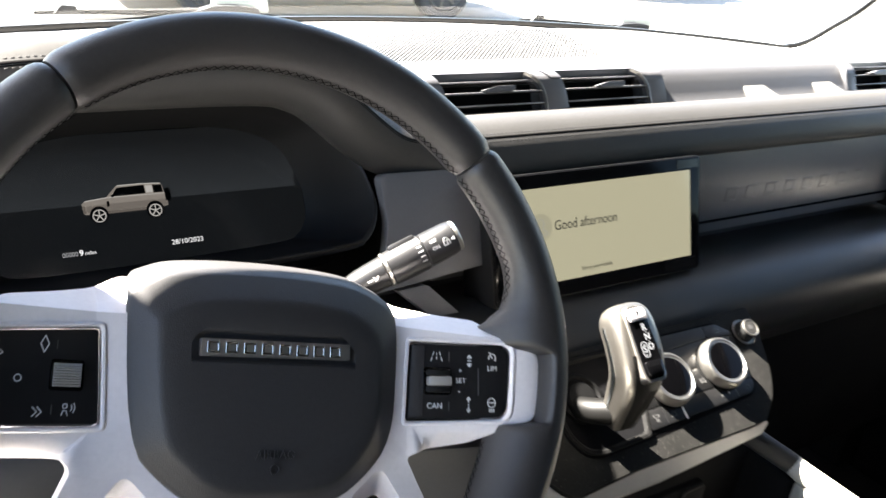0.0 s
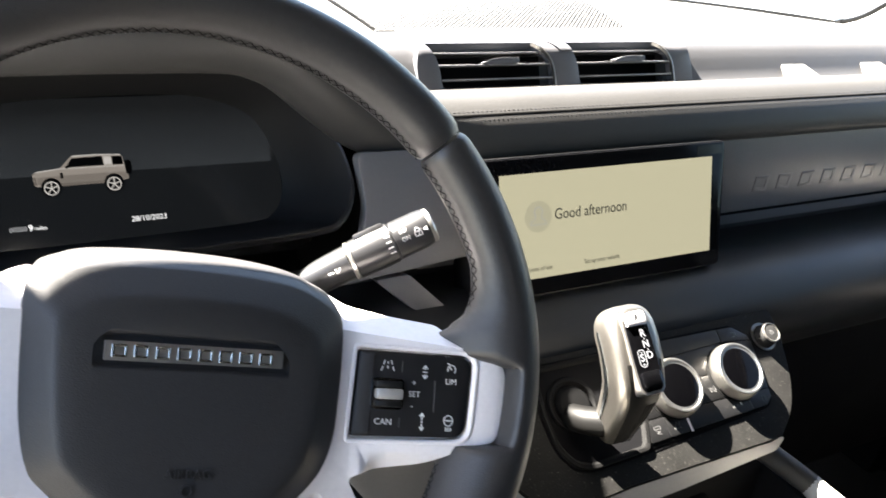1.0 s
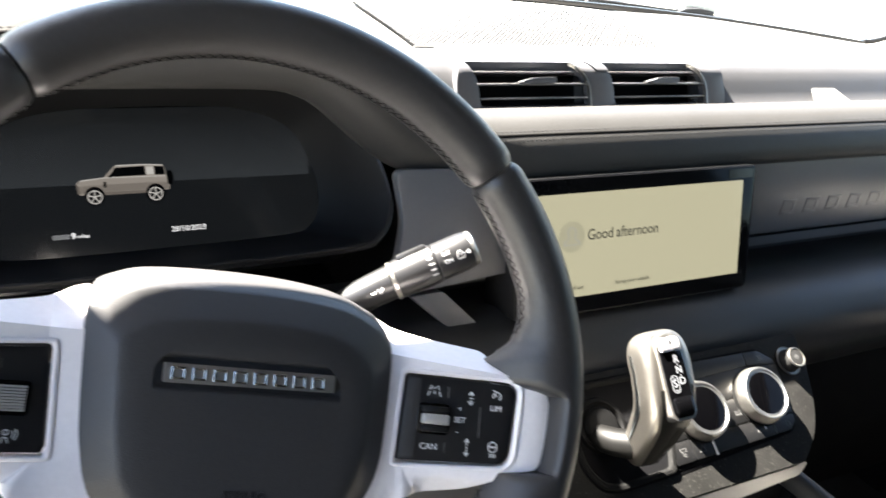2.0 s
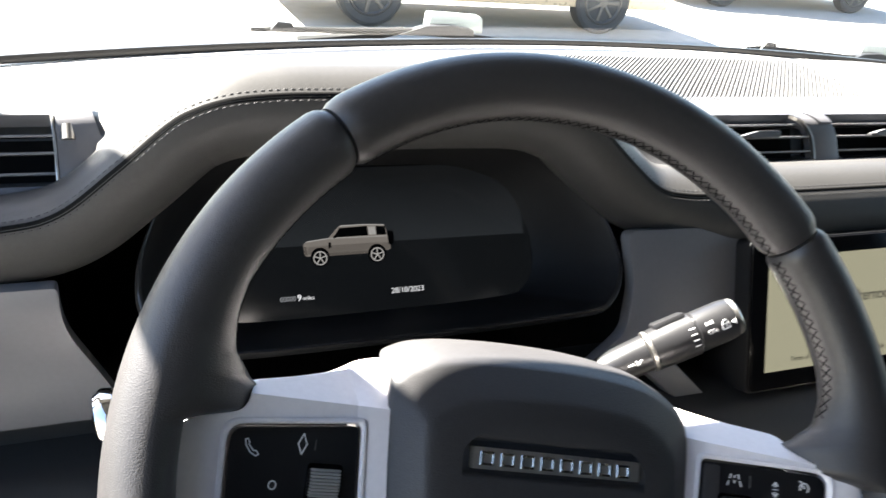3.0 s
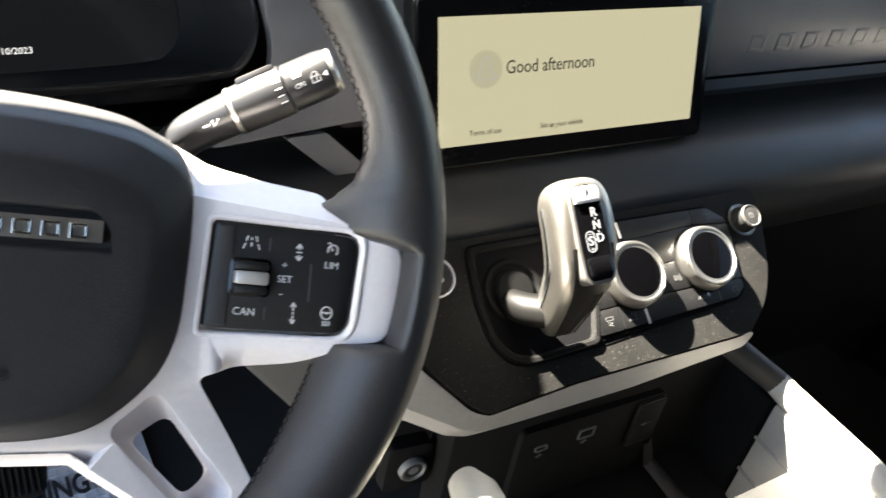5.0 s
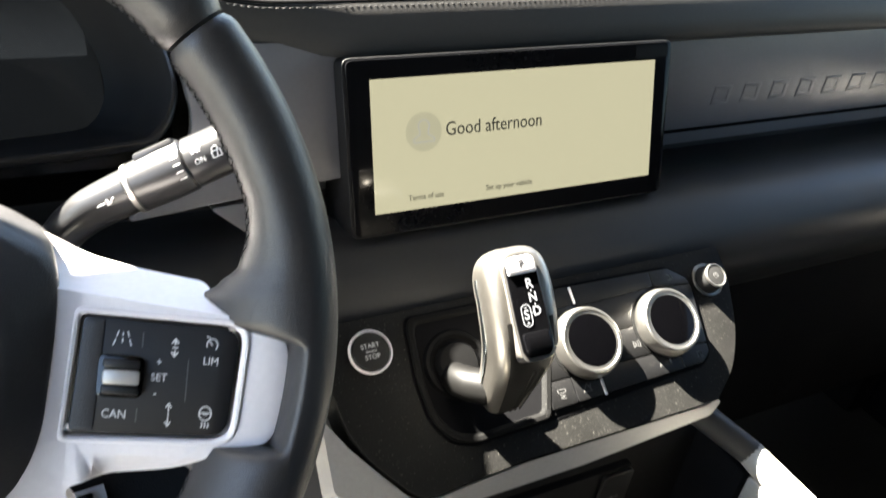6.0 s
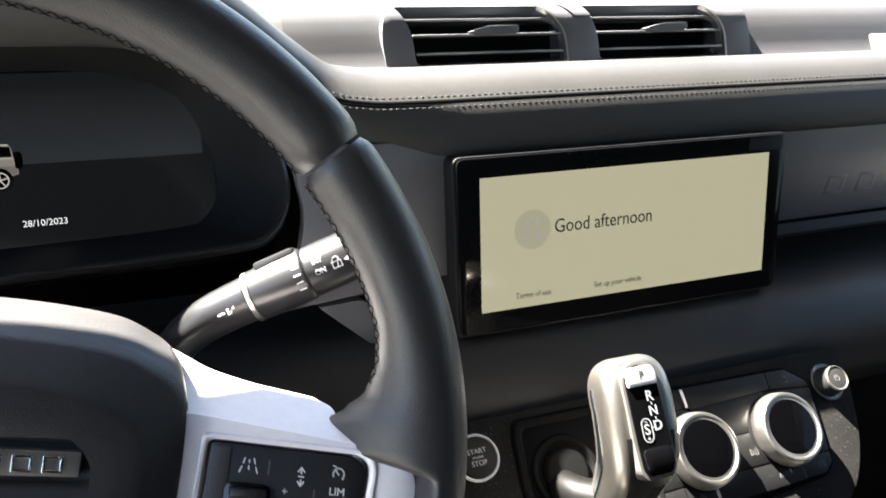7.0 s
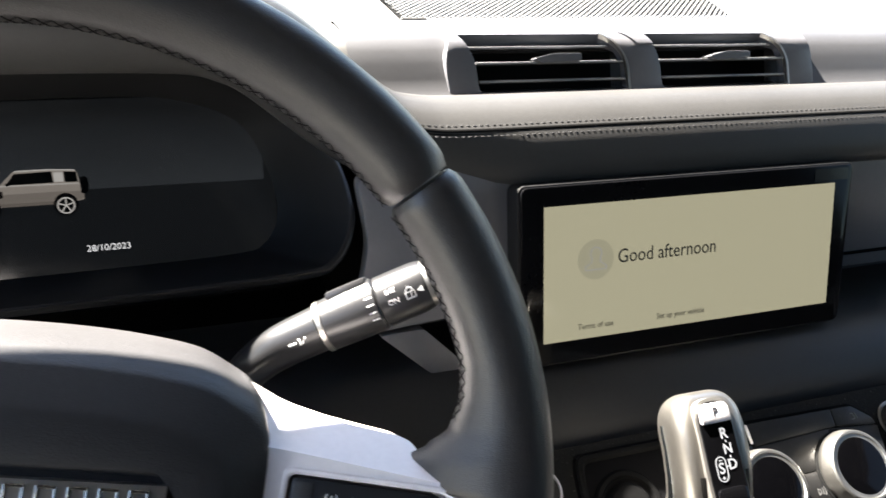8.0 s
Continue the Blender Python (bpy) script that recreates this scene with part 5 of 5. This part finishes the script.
    for k in range(7):
        bmesh.ops.bisect_plane(bm, geom=list(bm.verts) + list(bm.edges) + list(bm.faces), plane_co=(0, FOLD + BEND * full * k / 6, 0), plane_no=(0, 1, 0))
    for v in bm.verts:
        u, w = v.co.y - FOLD, v.co.z
        if u > 0:
            a = min(u / BEND, full)
            rest = max(0.0, u - BEND * full)
            v.co.y = FOLD + (BEND + w) * math.sin(a) + rest * math.cos(a)
            v.co.z = -BEND + (BEND + w) * math.cos(a) - rest * math.sin(a)
    bm.transform(VM)
    return bm


def air_vent(x0, x1, openings, label, group="dashboard air vents", slant=1.0, high=0.0420):
    """A vent housing that follows the dashboard's face and folds over its top."""
    v = thing("air_vent", label, "air vent", at((x0 + x1) / 2, 0.41, 1.33), group=group)
    body = rounded([(x0, -0.004), (x1, -0.004), (x1 - 0.001, 0.020), (x1 - 0.008, 0.044), (x1 - 0.012, 0.098), (x0 + 0.004, 0.098), (x0 + 0.003, 0.044), (x0 - 0.003, 0.022)], [0.002, 0.002, 0.01, 0.01, 0.006, 0.006, 0.01, 0.01], 5)
    loops, mouths = [body], []
    for a, b in openings:
        mouths.append(rounded([(a, 0.0015), (b, 0.0015), (b - 0.0015 * slant, 0.022), (b - 0.019 * slant, high), (a - 0.012 * slant, high), (a - 0.002 * slant, 0.022)], [0.004, 0.004, 0.006, 0.003, 0.003, 0.006], 4))
    part("housing", folded(plate(loops + mouths, -0.010, 0.0, 0.0010, 2)), PANEL_GREY, v, "satin grey housing folded over the top", world=True, angle=50)
    for (a, b), mouth in zip(openings, mouths):
        c = sum(mouth, Vector((0, 0))) / len(mouth)
        wide = [(c.x + (p.x - c.x) * 1.02, c.y + (p.y - c.y) * 1.03) for p in mouth]
        bm = folded(loft([[(*p, -0.0015) for p in wide], [(*p, -0.0100) for p in wide]], caps=False))
        part("duct", bm, VENT_BLACK, v, "black duct", world=True)
        part("duct", box(((a + b) / 2 - 0.004, 0.010, -0.0295), (b - a + 0.012, 0.040, 0.004), m=VM), VENT_BLACK, v, "black duct", world=True)
        for u, lo, hi in ((0.0095, 0.0, 0.001 * slant), (0.0212, -0.002 * slant, 0.0025 * slant), (0.0315, -0.008 * slant, 0.0115 * slant)):
            back = 0.0025 + 0.0035 * max(0, (u - 0.022) / 0.01)
            sl = part("slat", box(((a + lo + b - hi) / 2, u - 0.0010, -back - 0.0040), (b - hi - a - lo - 0.002, 0.0011, 0.0074), 0.0003, m=VM, segments=1), VENT_BLACK, v, world=True)
            part("nose", box(((a + lo + b - hi) / 2, u - 0.0008, -back + 0.0002), (b - hi - a - lo - 0.002, 0.0016, 0.0014), 0.0004, m=VM, segments=2), NOSE_GREY, sl, "thin pale front edge", world=True)
        cx = (a + b) / 2
        tab = rounded([(cx - 0.013, 0.0195), (cx + 0.017, 0.0205), (cx + 0.017, 0.0255), (cx - 0.004, 0.0255), (cx - 0.018, 0.0225)], 0.0022, 4)
        part("slider", plate([tab], -0.006, 0.0045, 0.0016, 3, m=VM), PANEL_GREY, v, "grey slider tab", world=True)
        out = [(b + 0.0006, 0.0008), (b + 0.0006 - 0.0015 * slant, 0.0222), (b + 0.0006 - 0.0190 * slant, high + 0.0007)]
        inn = [(p[0] - 0.0016, p[1] + (0.0006 if i == 0 else -0.0004)) for i, p in enumerate(out)]
        part("edge", folded(plate([rounded(out + inn[::-1], [0.0005, 0.008, 0.0005, 0.0005, 0.008, 0.0005], 5)], -0.003, 0.0007, 0.0003, 1)), CHROME, v, "thin bright edge", world=True)
    return v


MID = air_vent(0.2135, 0.5075, [(0.2335, 0.346), (0.3725, 0.484)], "satin grey centre air vent unit with horizontal slats")
part("hazard_button", folded(plate([rounded([(0.3535, 0.0310), (0.3660, 0.0310), (0.3580, 0.0440), (0.3415, 0.0440)], 0.0015)], -0.001, 0.0012, 0.0005)), PANEL_GREY, MID, "grey hazard warning button", world=True)
FOLD = 0.034
END_VENT = air_vent(-0.355, -0.194, [(-0.345, -0.222)], "satin grey end air vent with horizontal slats", slant=0.05, high=0.043)
FOLD = 0.024
air_vent(0.828, 0.965, [(0.846, 0.945)], "satin grey end air vent with horizontal slats", slant=0.1, high=0.043)
part("thumbwheel", tube([(-0.2155, 0.4125, 1.3530), (-0.2155, 0.4185, 1.3600)], 0.0042, 14), CHROME, END_VENT, "ribbed thumbwheel", world=True)

# knurled pieces beside the centre vent
FACE = ((0.3985, 1.3275), (0.4025, 1.3300), (0.4080, 1.3370), (0.4140, 1.3445), (0.4200, 1.3515), (0.4265, 1.3565), (0.4350, 1.3595), (0.4460, 1.3602), (0.4620, 1.3602), (0.4700, 1.3560))
for x0, x1 in ((0.150, 0.2200), (0.4990, 0.829)):
    n = int((x1 - x0) / 0.015)
    rows = [[(x, y, z + 0.0010 - (dash_fall(x) * ease((y - 0.42) / 0.12))) for y, z in FACE] for x in (x0 + (x1 - x0) * i / n for i in range(n + 1))]
    part("knurled_face", sheet(rows), KNURL, DASH, "finely knurled grey face", world=True, angle=60)

# brackets of the passenger grab bar
for x in (0.634, 0.761):
    bm = loft([[(x, 0.388, 1.331), (x + 0.001, 0.432, 1.350), (x + 0.030, 0.432, 1.350), (x + 0.048, 0.388, 1.331)], [(x + 0.002, 0.385, 1.320), (x + 0.002, 0.436, 1.320), (x + 0.050, 0.436, 1.320), (x + 0.066, 0.385, 1.320)]])
    bmesh.ops.bevel(bm, geom=list(bm.edges), offset=0.003, segments=3, profile=0.5, affect="EDGES")
    part("bar_bracket", bm, TOP_SKIN, DASH, "short bracket of the grab bar", world=True)

# speaker grille: slanting ribs over a dark sheet, cut to the panel's outline
GRILLE = thing("speaker_grille", "ribbed grey speaker grille set in the dashboard top", "speaker grille", at(0.35, 0.54, 1.36))
GY0, GY1 = 0.468, 0.622


def grille_z(y):
    return 1.3607 + 0.0014 * ease((y - 0.46) / 0.07)


def grille_right(y):
    return 0.4755 + 0.31 * (y - GY0) - 0.02 * ease((y - 0.600) / 0.022)


part("backing", sheet([[(0.199 + (grille_right(y) - 0.199) * i / 8, y, grille_z(y)) for i in range(9)] for y in (GY0 + 0.002, 0.49, 0.51, 0.54, 0.57, 0.60, 0.612, GY1)]), VENT_BLACK, GRILLE, "dark sheet under the ribs", world=True)
slope = math.tan(radians(47.3))
for i in range(92):
    x0 = 0.0595 + 0.005 * i
    line = []
    for j in range(71):
        y = GY0 + (GY1 - GY0) * j / 70
        x = x0 + (y - GY0) / slope
        if 0.199 <= x <= grille_right(y):
            line.append((x, y))
    if len(line) > 1:
        rib = sheet([[(x - dx, y + dx * 0.9, grille_z(y) + dz) for dx, dz in ((0.0008, 0.0002), (0.0005, 0.0012), (-0.0005, 0.0012), (-0.0008, 0.0002))] for x, y in line])
        part("rib", rib, TOP_SKIN, GRILLE, world=True, smooth=False)

part("edge", box((0.3375, GY0 + 0.0004, 1.3600), (0.277, 0.0032, 0.0030), 0.0006, segments=1), TOP_SKIN, GRILLE, "plain front edge of the grille", world=True)

# raised marks in the fascia panel
for i, x in enumerate((0.588, 0.622, 0.656, 0.690, 0.724, 0.758, 0.792, 0.826)):
    loop = [(x - 0.010, 1.226), (x + 0.010, 1.226), (x + 0.010, 1.243), (x - 0.010, 1.243)]
    inner = [(x - 0.006, 1.230), (x + 0.006, 1.230), (x + 0.006, 1.239), (x - 0.006, 1.239)]
    part("raised_mark", plate([loop, inner], -0.001, 0.00025, 0.0002, 2, m=MF), FASCIA, DASH, world=True)
part("fascia_groove", box((0.71, 0.3515, 1.205), (0.39, 0.003, 0.002)), CREASE, DASH, world=True)
part("fascia_end", box((0.925, 0.345, 1.235), (0.022, 0.05, 0.11), 0.006), PLASTIC, DASH, world=True)

# ---- stalks ----
def stalk(path, radii, name, label):
    s = thing(name, label, "control stalk", at(*path[0]))
    line = smooth_loop(path, 6, closed=False)
    rr = smooth_loop([(r, 0) for r in radii], 6, closed=False)
    part("arm", tube(line, [r.x for r in rr], 24), STALK_BLACK, s, "tapered black arm", world=True)
    return s


ST = [Vector(p) for p in ((0.055, 0.284, 1.196), (0.058, 0.277, 1.217), (0.065, 0.268, 1.2370), (0.078, 0.2610, 1.2530), (0.0990, 0.2565, 1.2655))]
STALK = stalk(ST, [0.0092, 0.0095, 0.0100, 0.0107, 0.0114], "wiper_stalk", "black wiper stalk with white setting marks, glossy in the sun")
SA, SE = Vector((0.0990, 0.2565, 1.2655)), Vector((0.1475, 0.2485, 1.2890))
SD = (SE - SA).normalized()
SX = SD.cross(Vector((0, -0.75, 0.66))).normalized()
SM = axes(SA, SX, SD.cross(SX), SD)
part("ring", lathe([(0.0116, 0.0), (0.0127, 0.0005), (0.0127, 0.0026), (0.0118, 0.003)], 36, SM), CHROME, STALK, "thin metal ring", world=True)
part("body", lathe([(0.0116, 0.0026), (0.0126, 0.0034), (0.0132, 0.018), (0.0132, 0.0300), (0.0122, 0.0310)], 40, SM), STALK_BLACK, STALK, "black turning collar", world=True)
part("tip", lathe([(0.0112, 0.0305), (0.0126, 0.0320), (0.0126, 0.050), (0.0119, 0.0550), (0.0108, 0.0558)], 40, SM), STALK_BLACK, STALK, "black turning tip", world=True)
part("cap", lathe([(0.0114, 0.0550), (0.0114, 0.0576), (0.0104, 0.0586), (0.002, 0.0588)], 36, SM), CHROME, STALK, "satin metal end cap", world=True)
SIGHT = (Vector((0.0, -0.10, 1.50)) - (SA + SE) / 2)
SV = (SIGHT - SD * SIGHT.dot(SD)).normalized()
SW = SD.cross(SV).normalized()
SW = -SW if SW.z < 0 else SW
part("thumb_ridge", box((0.0, 0.0118, 0.0185), (0.013, 0.0060, 0.021), 0.0018, m=axes(SA, SW.cross(SD), SW, SD)), STALK_BLACK, STALK, "ribbed thumb ridge", world=True)


def on_stalk(along_, turn):
    """A place on the round of the stalk for a mark that faces the driver."""
    n = (Matrix.Rotation(radians(turn), 3, SD) @ SV)
    up = n.cross(SD).normalized()
    up = up if up.z > 0 else -up
    c = SA + SD * along_ + n * 0.0127
    m = axes(c, SD, up, SD.cross(up))
    return m


part("sign", letters("ON", 0.0036, on_stalk(0.0385, 8), 0.0003), MARK, STALK, world=True)
part("sign", letters("INT", 0.0032, on_stalk(0.0385, -16), 0.0003), MARK, STALK, world=True)
part("sign", letters("MAX", 0.0026, on_stalk(0.026, 42), 0.0004), MARK, STALK, world=True)
for tdeg in (-20, -4, 12, 28):
    part("tick", strokes([[(-0.0016, 0), (0.0016, 0)]], 0.0006, -0.0004, 0.0006, m=on_stalk(0.0275, tdeg)), MARK, STALK, world=True)
part("sign", strokes([[(-0.0022, -0.0018), (-0.0022, 0.0012), (0.0022, 0.0012), (0.0022, -0.0018), (-0.0022, -0.0018)], [(0, -0.0018), (0.001, 0.002)], ring(0, 0.0018, 0.0016, 8, 0, 180)], 0.0005, -0.0003, 0.0004, m=on_stalk(0.0470, 6)), MARK, STALK, world=True)
part("sign", plate([[(-0.0015, 0.0), (0.0013, 0.0015), (0.0013, -0.0015)]], -0.0003, 0.0004, m=on_stalk(0.0522, 4)), MARK, STALK, world=True)
part("sign", strokes([[(-0.005, 0), (-0.002, 0)], [(0, -0.0012), (0, 0.0012)], [(0.001, -0.001), (0.003, 0.001)]], 0.0008, -0.0010, 0.0006, m=on_stalk(-0.010, 10) @ at(0, 0, -0.0012)), MARK, STALK, world=True)

LST = [Vector(p) for p in ((-0.063, 0.272, 1.226), (-0.088, 0.268, 1.238), (-0.118, 0.267, 1.250), (-0.150, 0.268, 1.256), (-0.197, 0.270, 1.259))]
LS = stalk(LST, [0.0085, 0.0088, 0.0095, 0.0115, 0.0120], "indicator_stalk", "black indicator stalk with a bright round end cap")
part("cap", lathe([(0.0130, 0.0), (0.0150, 0.002), (0.0148, 0.007), (0.0125, 0.011), (0.006, 0.0130), (0.001, 0.0134)], 36, axes(Vector((-0.196, 0.270, 1.2589)), Y, Vector((0.141, 0, -0.99)), Vector((-0.99, 0, 0.141)))), BRIGHT, LS, "bright metal end cap", world=True)

# ---- writing on the touchscreen ----
for text, x, y, size in (("Good afternoon", 0.0908, 0.0516, 0.0132), ("Terms of use", 0.0372, 0.0080, 0.0056), ("Set up your vehicle", 0.1025, 0.0080, 0.0056)):
    part("writing", letters(text, size, at(x, y, 0.0003), 0.0001, 0.88), SCREEN_INK, DISPLAY, "dark writing")
AV = part("avatar", plate([disc(0.0365, 0.0516, 0.0130, 40)], 0.0, 0.0004), AVATAR_GLOW, DISPLAY, "pale round user sign")
part("outline", strokes([[(0.0290, 0.0450), (0.0290, 0.0472), (0.0335, 0.0500), (0.0335, 0.0522)] + ring(0.0365, 0.0555, 0.0040, 12, 215, -35) + [(0.0395, 0.0500), (0.0440, 0.0472), (0.0440, 0.0450), (0.0290, 0.0450)]], 0.0005, 0.0003, 0.0006), DIM_GLOW, AV)
part("camera_window", plate([rounded([(0.2105, 0.0895), (0.2405, 0.0895), (0.2405, 0.0980), (0.2105, 0.0980)], 0.001)], -0.0008, -0.0002), CLUSTER_GLASS, SCREEN)

# ---- picture and writing in the instrument display ----
LCD = part("display", plate([rounded([(-0.150, -0.026), (0.103, -0.026), (0.103, 0.092), (-0.150, 0.092)], 0.004)], -0.0006, 0.0), LCD_HAZE_BLACK, CLUSTER, "dark display")
part("haze", plate([[(-0.149, 0.0385), (0.097, 0.0370), (0.097, 0.091), (-0.149, 0.091)]], -0.0002, 0.0003), CLUSTER_GLOW, LCD, "faint grey backdrop and reflected haze fading upwards")
part("writing", letters("28/10/2023", 0.0056, at(-0.0003, 0.0014, 0.0004), 0.0001), TEXT_GLOW, LCD, "white date")
part("writing", letters("00000", 0.0050, at(-0.0882, 0.0018, 0.0004), 0.0001, 0.9), DIM_GLOW, LCD, "grey leading digits")
part("writing", letters("9", 0.0062, at(-0.0803, 0.0020, 0.0004), 0.0001, bold=0.0001), TEXT_GLOW, LCD, "white digit")
part("writing", letters("miles", 0.0040, at(-0.0738, 0.0016, 0.0004), 0.0001), TEXT_GLOW, LCD, "white word")


def pic(points, mat, z, name, label=""):
    part(name, plate([[((x - 108) * 0.000453 - 0.0444, (y - 50) * 0.000453 + 0.03735) for x, y in points]], 0.0, z), mat, LCD, label)


pic([(43, 36), (41, 44), (40.5, 54), (46.5, 58.5), (80.6, 61.5), (97, 78), (101, 80.3), (138, 80.3), (172, 78.3), (175, 74), (177, 60), (181, 56), (181, 38), (172, 36), (84, 35.5), (74, 34), (46, 35)], CAR_GLOW, 0.0006, "vehicle_picture", "small pictured pale vehicle")
pic([(47, 49), (80, 50), (150, 50), (180, 49), (180.5, 39), (172, 36.5), (84, 36), (46, 38)], CAR_LOW_GLOW, 0.0007, "flank_picture")
pic([(80, 33.5), (146, 33.5), (146, 37.5), (80, 38)], CAR_SHADE_GLOW, 0.0008, "sill_picture")
pic([(99, 78.4), (101, 80.3), (138, 80.3), (172, 78.3), (172, 76.8), (138, 78.8), (102, 78.4)], CAR_ROOF_GLOW, 0.0009, "roof_picture", "pale roof")
pic([(44, 56.5), (46.5, 58.5), (80.6, 61.5), (176, 60), (176, 58.8), (82, 60.2)], CAR_ROOF_GLOW, 0.0008, "shoulder_picture")
pic([(88.6, 61.8), (99, 76), (144, 77), (145.5, 62)], GLOSS, 0.0010, "window_picture")
pic([(159, 62), (158.5, 76), (174, 75), (175, 61.5)], GLOSS, 0.0010, "window_picture")
pic([(146.5, 63), (146, 75.5), (157.5, 75), (158, 63)], CAR_ROOF_GLOW, 0.0010, "panel_picture")
pic([(80, 45), (80, 54.5), (84, 54.5), (84, 46)], GLOSS, 0.0010, "vent_picture")
pic([(89, 60.5), (88, 64.5), (93, 64.5), (93, 61)], GLOSS, 0.0011, "mirror_picture")
pic([(41.5, 37), (41, 50), (45, 49.5), (46, 37)], CAR_SHADE_GLOW, 0.0009, "front_picture")
pic([(177, 67), (184, 68.5), (187, 65), (188, 57), (187, 48.5), (184, 45), (178, 46)], GLOSS, 0.0009, "spare_wheel_picture", "black spare wheel")
for x in (65.5, 158):
    pic(disc(x, 32.5, 15, 28), GLOSS, 0.0010, "arch_picture")
    spot = Vector(((x - 108) * 0.000453 - 0.0444, (31 - 50) * 0.000453 + 0.03735))
    wheel_lines = [[(spot.x + p * 0.000453, spot.y + q * 0.000453) for p, q in ((0, 0), (8.8 * math.cos(radians(a)), 8.8 * math.sin(radians(a))))] for a in range(18, 360, 72)]
    wheel_lines.append([(spot.x + p * 0.000453, spot.y + q * 0.000453) for p, q in ring(0, 0, 10.2, 24)])
    tagged(part("wheel_picture", strokes(wheel_lines, 0.0008, 0.0010, 0.0014), CAR_ROOF_GLOW, LCD), kind="stuff")

# ---- footwell ----
MAT = thing("paper_floor_mat", "white printed paper floor mat with bold black words", "floor mat", pose(-0.06, 0.50, 0.601, 0, 0, 4))
bm = sheet([[(x, y, 0.002 + 0.002 * math.sin(9 * x + 5 * y) + 0.001 * math.sin(40 * x)) for x in (-0.26 + 0.403 * i / 20 for i in range(21))] for y in (-0.45 + 0.60 * j / 20 for j in range(21))])
part("sheet", bm, PAPER, MAT)
lines = [[(-0.25, y), (0.120, y)] for y in (-0.40 + 0.012 * k for k in range(44))] + [[(x, -0.42), (x, 0.13)] for x in (-0.25 + 0.012 * k for k in range(31))]
part("printed_grid", strokes(lines, 0.0008, 0.004, 0.0056), GRID_INK, MAT, "fine pale blue printed grid")["kind"] = "stuff"
part("border", strokes([[(-0.25, 0.135), (0.124, 0.135), (0.124, -0.43)]], 0.007, 0.004, 0.0062), INK, MAT, "black printed border")
part("writing", letters("FOR COMING IN", 0.044, at(0.003, 0.068, 0.0062), 0.0002, 0.61, bold=0.0012), INK, MAT, "bold black words")
PEDAL = thing("brake_pedal", "ribbed black rubber brake pedal", "pedal", pose(-0.074, 0.512, 0.728, 52, 0, 0))
part("pad", plate([rounded([(-0.036, -0.030), (0.036, -0.030), (0.046, 0.032), (-0.046, 0.032)], 0.010)], -0.012, 0.0, 0.003), DARK, PEDAL)
for i in range(11):
    part("rib", box((-0.031 + i * 0.0062, 0.0, 0.001), (0.0028, 0.050, 0.004), 0.0008), DARK, PEDAL)
part("arm", tube([(0, 0.0, -0.012), (0, 0.06, -0.03), (0, 0.20, 0.02), (0, 0.30, 0.08)], 0.009), PLASTIC, PEDAL)
bm = sheet([[(0.375 + 0.012 * i + 0.004 * math.sin(i * 2.1 + j), 0.095 + 0.011 * j + 0.004 * math.sin(j * 1.7 + i * 0.8), 0.916 + 0.010 * abs(math.sin(i * 1.3 + j * 0.9))) for i in range(7)] for j in range(5)])
whole("crumpled_paper", bm, PAPER, "crumpled white paper scrap lying in the console tray", "paper", smooth=False)

# ---- wipers ----
def wiper(x0, z0, x1, z1, label):
    """A wiper lying along the windscreen's foot: a slim blade with a nozzle, a wedge-shaped joint and a pale block on it."""
    y = 0.742
    w = thing("wiper", label, "windscreen wiper", at(x0, y, z0), group="windscreen wipers")
    part("blade", tube([(x0 - 0.03, y, z0 - 0.006), (x0, y, z0 - 0.005), (x1, y, z1 - 0.006), (x1 + 0.10, y - 0.004, z1 - 0.012)], [0.002, 0.003, 0.004, 0.002], 8), RUBBER, w, world=True)
    part("arm", tube([(x0 + 0.02, y + 0.012, z0 - 0.022), (x0 + 0.08, y + 0.010, z0 - 0.014), (x1 - 0.02, y + 0.006, z1 - 0.006)], [0.009, 0.006, 0.004], 8), RUBBER, w, world=True)
    part("nozzle", loft([[(x0 - 0.012, y - 0.005, z0 - 0.006), (x0 + 0.014, y - 0.005, z0 - 0.006), (x0 + 0.010, y - 0.005, z0 + 0.002), (x0 - 0.004, y - 0.005, z0 + 0.003)], [(x0 - 0.012, y + 0.008, z0 - 0.006), (x0 + 0.014, y + 0.008, z0 - 0.006), (x0 + 0.010, y + 0.008, z0 + 0.001), (x0 - 0.004, y + 0.008, z0 + 0.002)]]), PLASTIC, w, "small black nozzle", world=True)
    m = axes(Vector((x1, y - 0.006, z1)), X, Z, -Y)
    part("joint", plate([rounded([(-0.030, -0.009), (0.058, -0.009), (0.055, -0.001), (0.030, 0.002), (0.002, 0.001)], 0.003)], -0.012, 0.0, 0.002, 2, m=m), PLASTIC, w, "black wedge-shaped joint", world=True)
    part("block", plate([rounded([(0.008, -0.006), (0.072, -0.008), (0.070, 0.010), (0.010, 0.012)], 0.003)], -0.030, -0.013, 0.002, 2, m=m), LAMP_LENS, w, "pale grey-green block", world=True)
    return w


wiper(-0.030, 1.360, 0.120, 1.363, "black wiper resting at the windscreen foot")
wiper(0.585, 1.356, 0.748, 1.346, "black wiper resting at the windscreen foot")
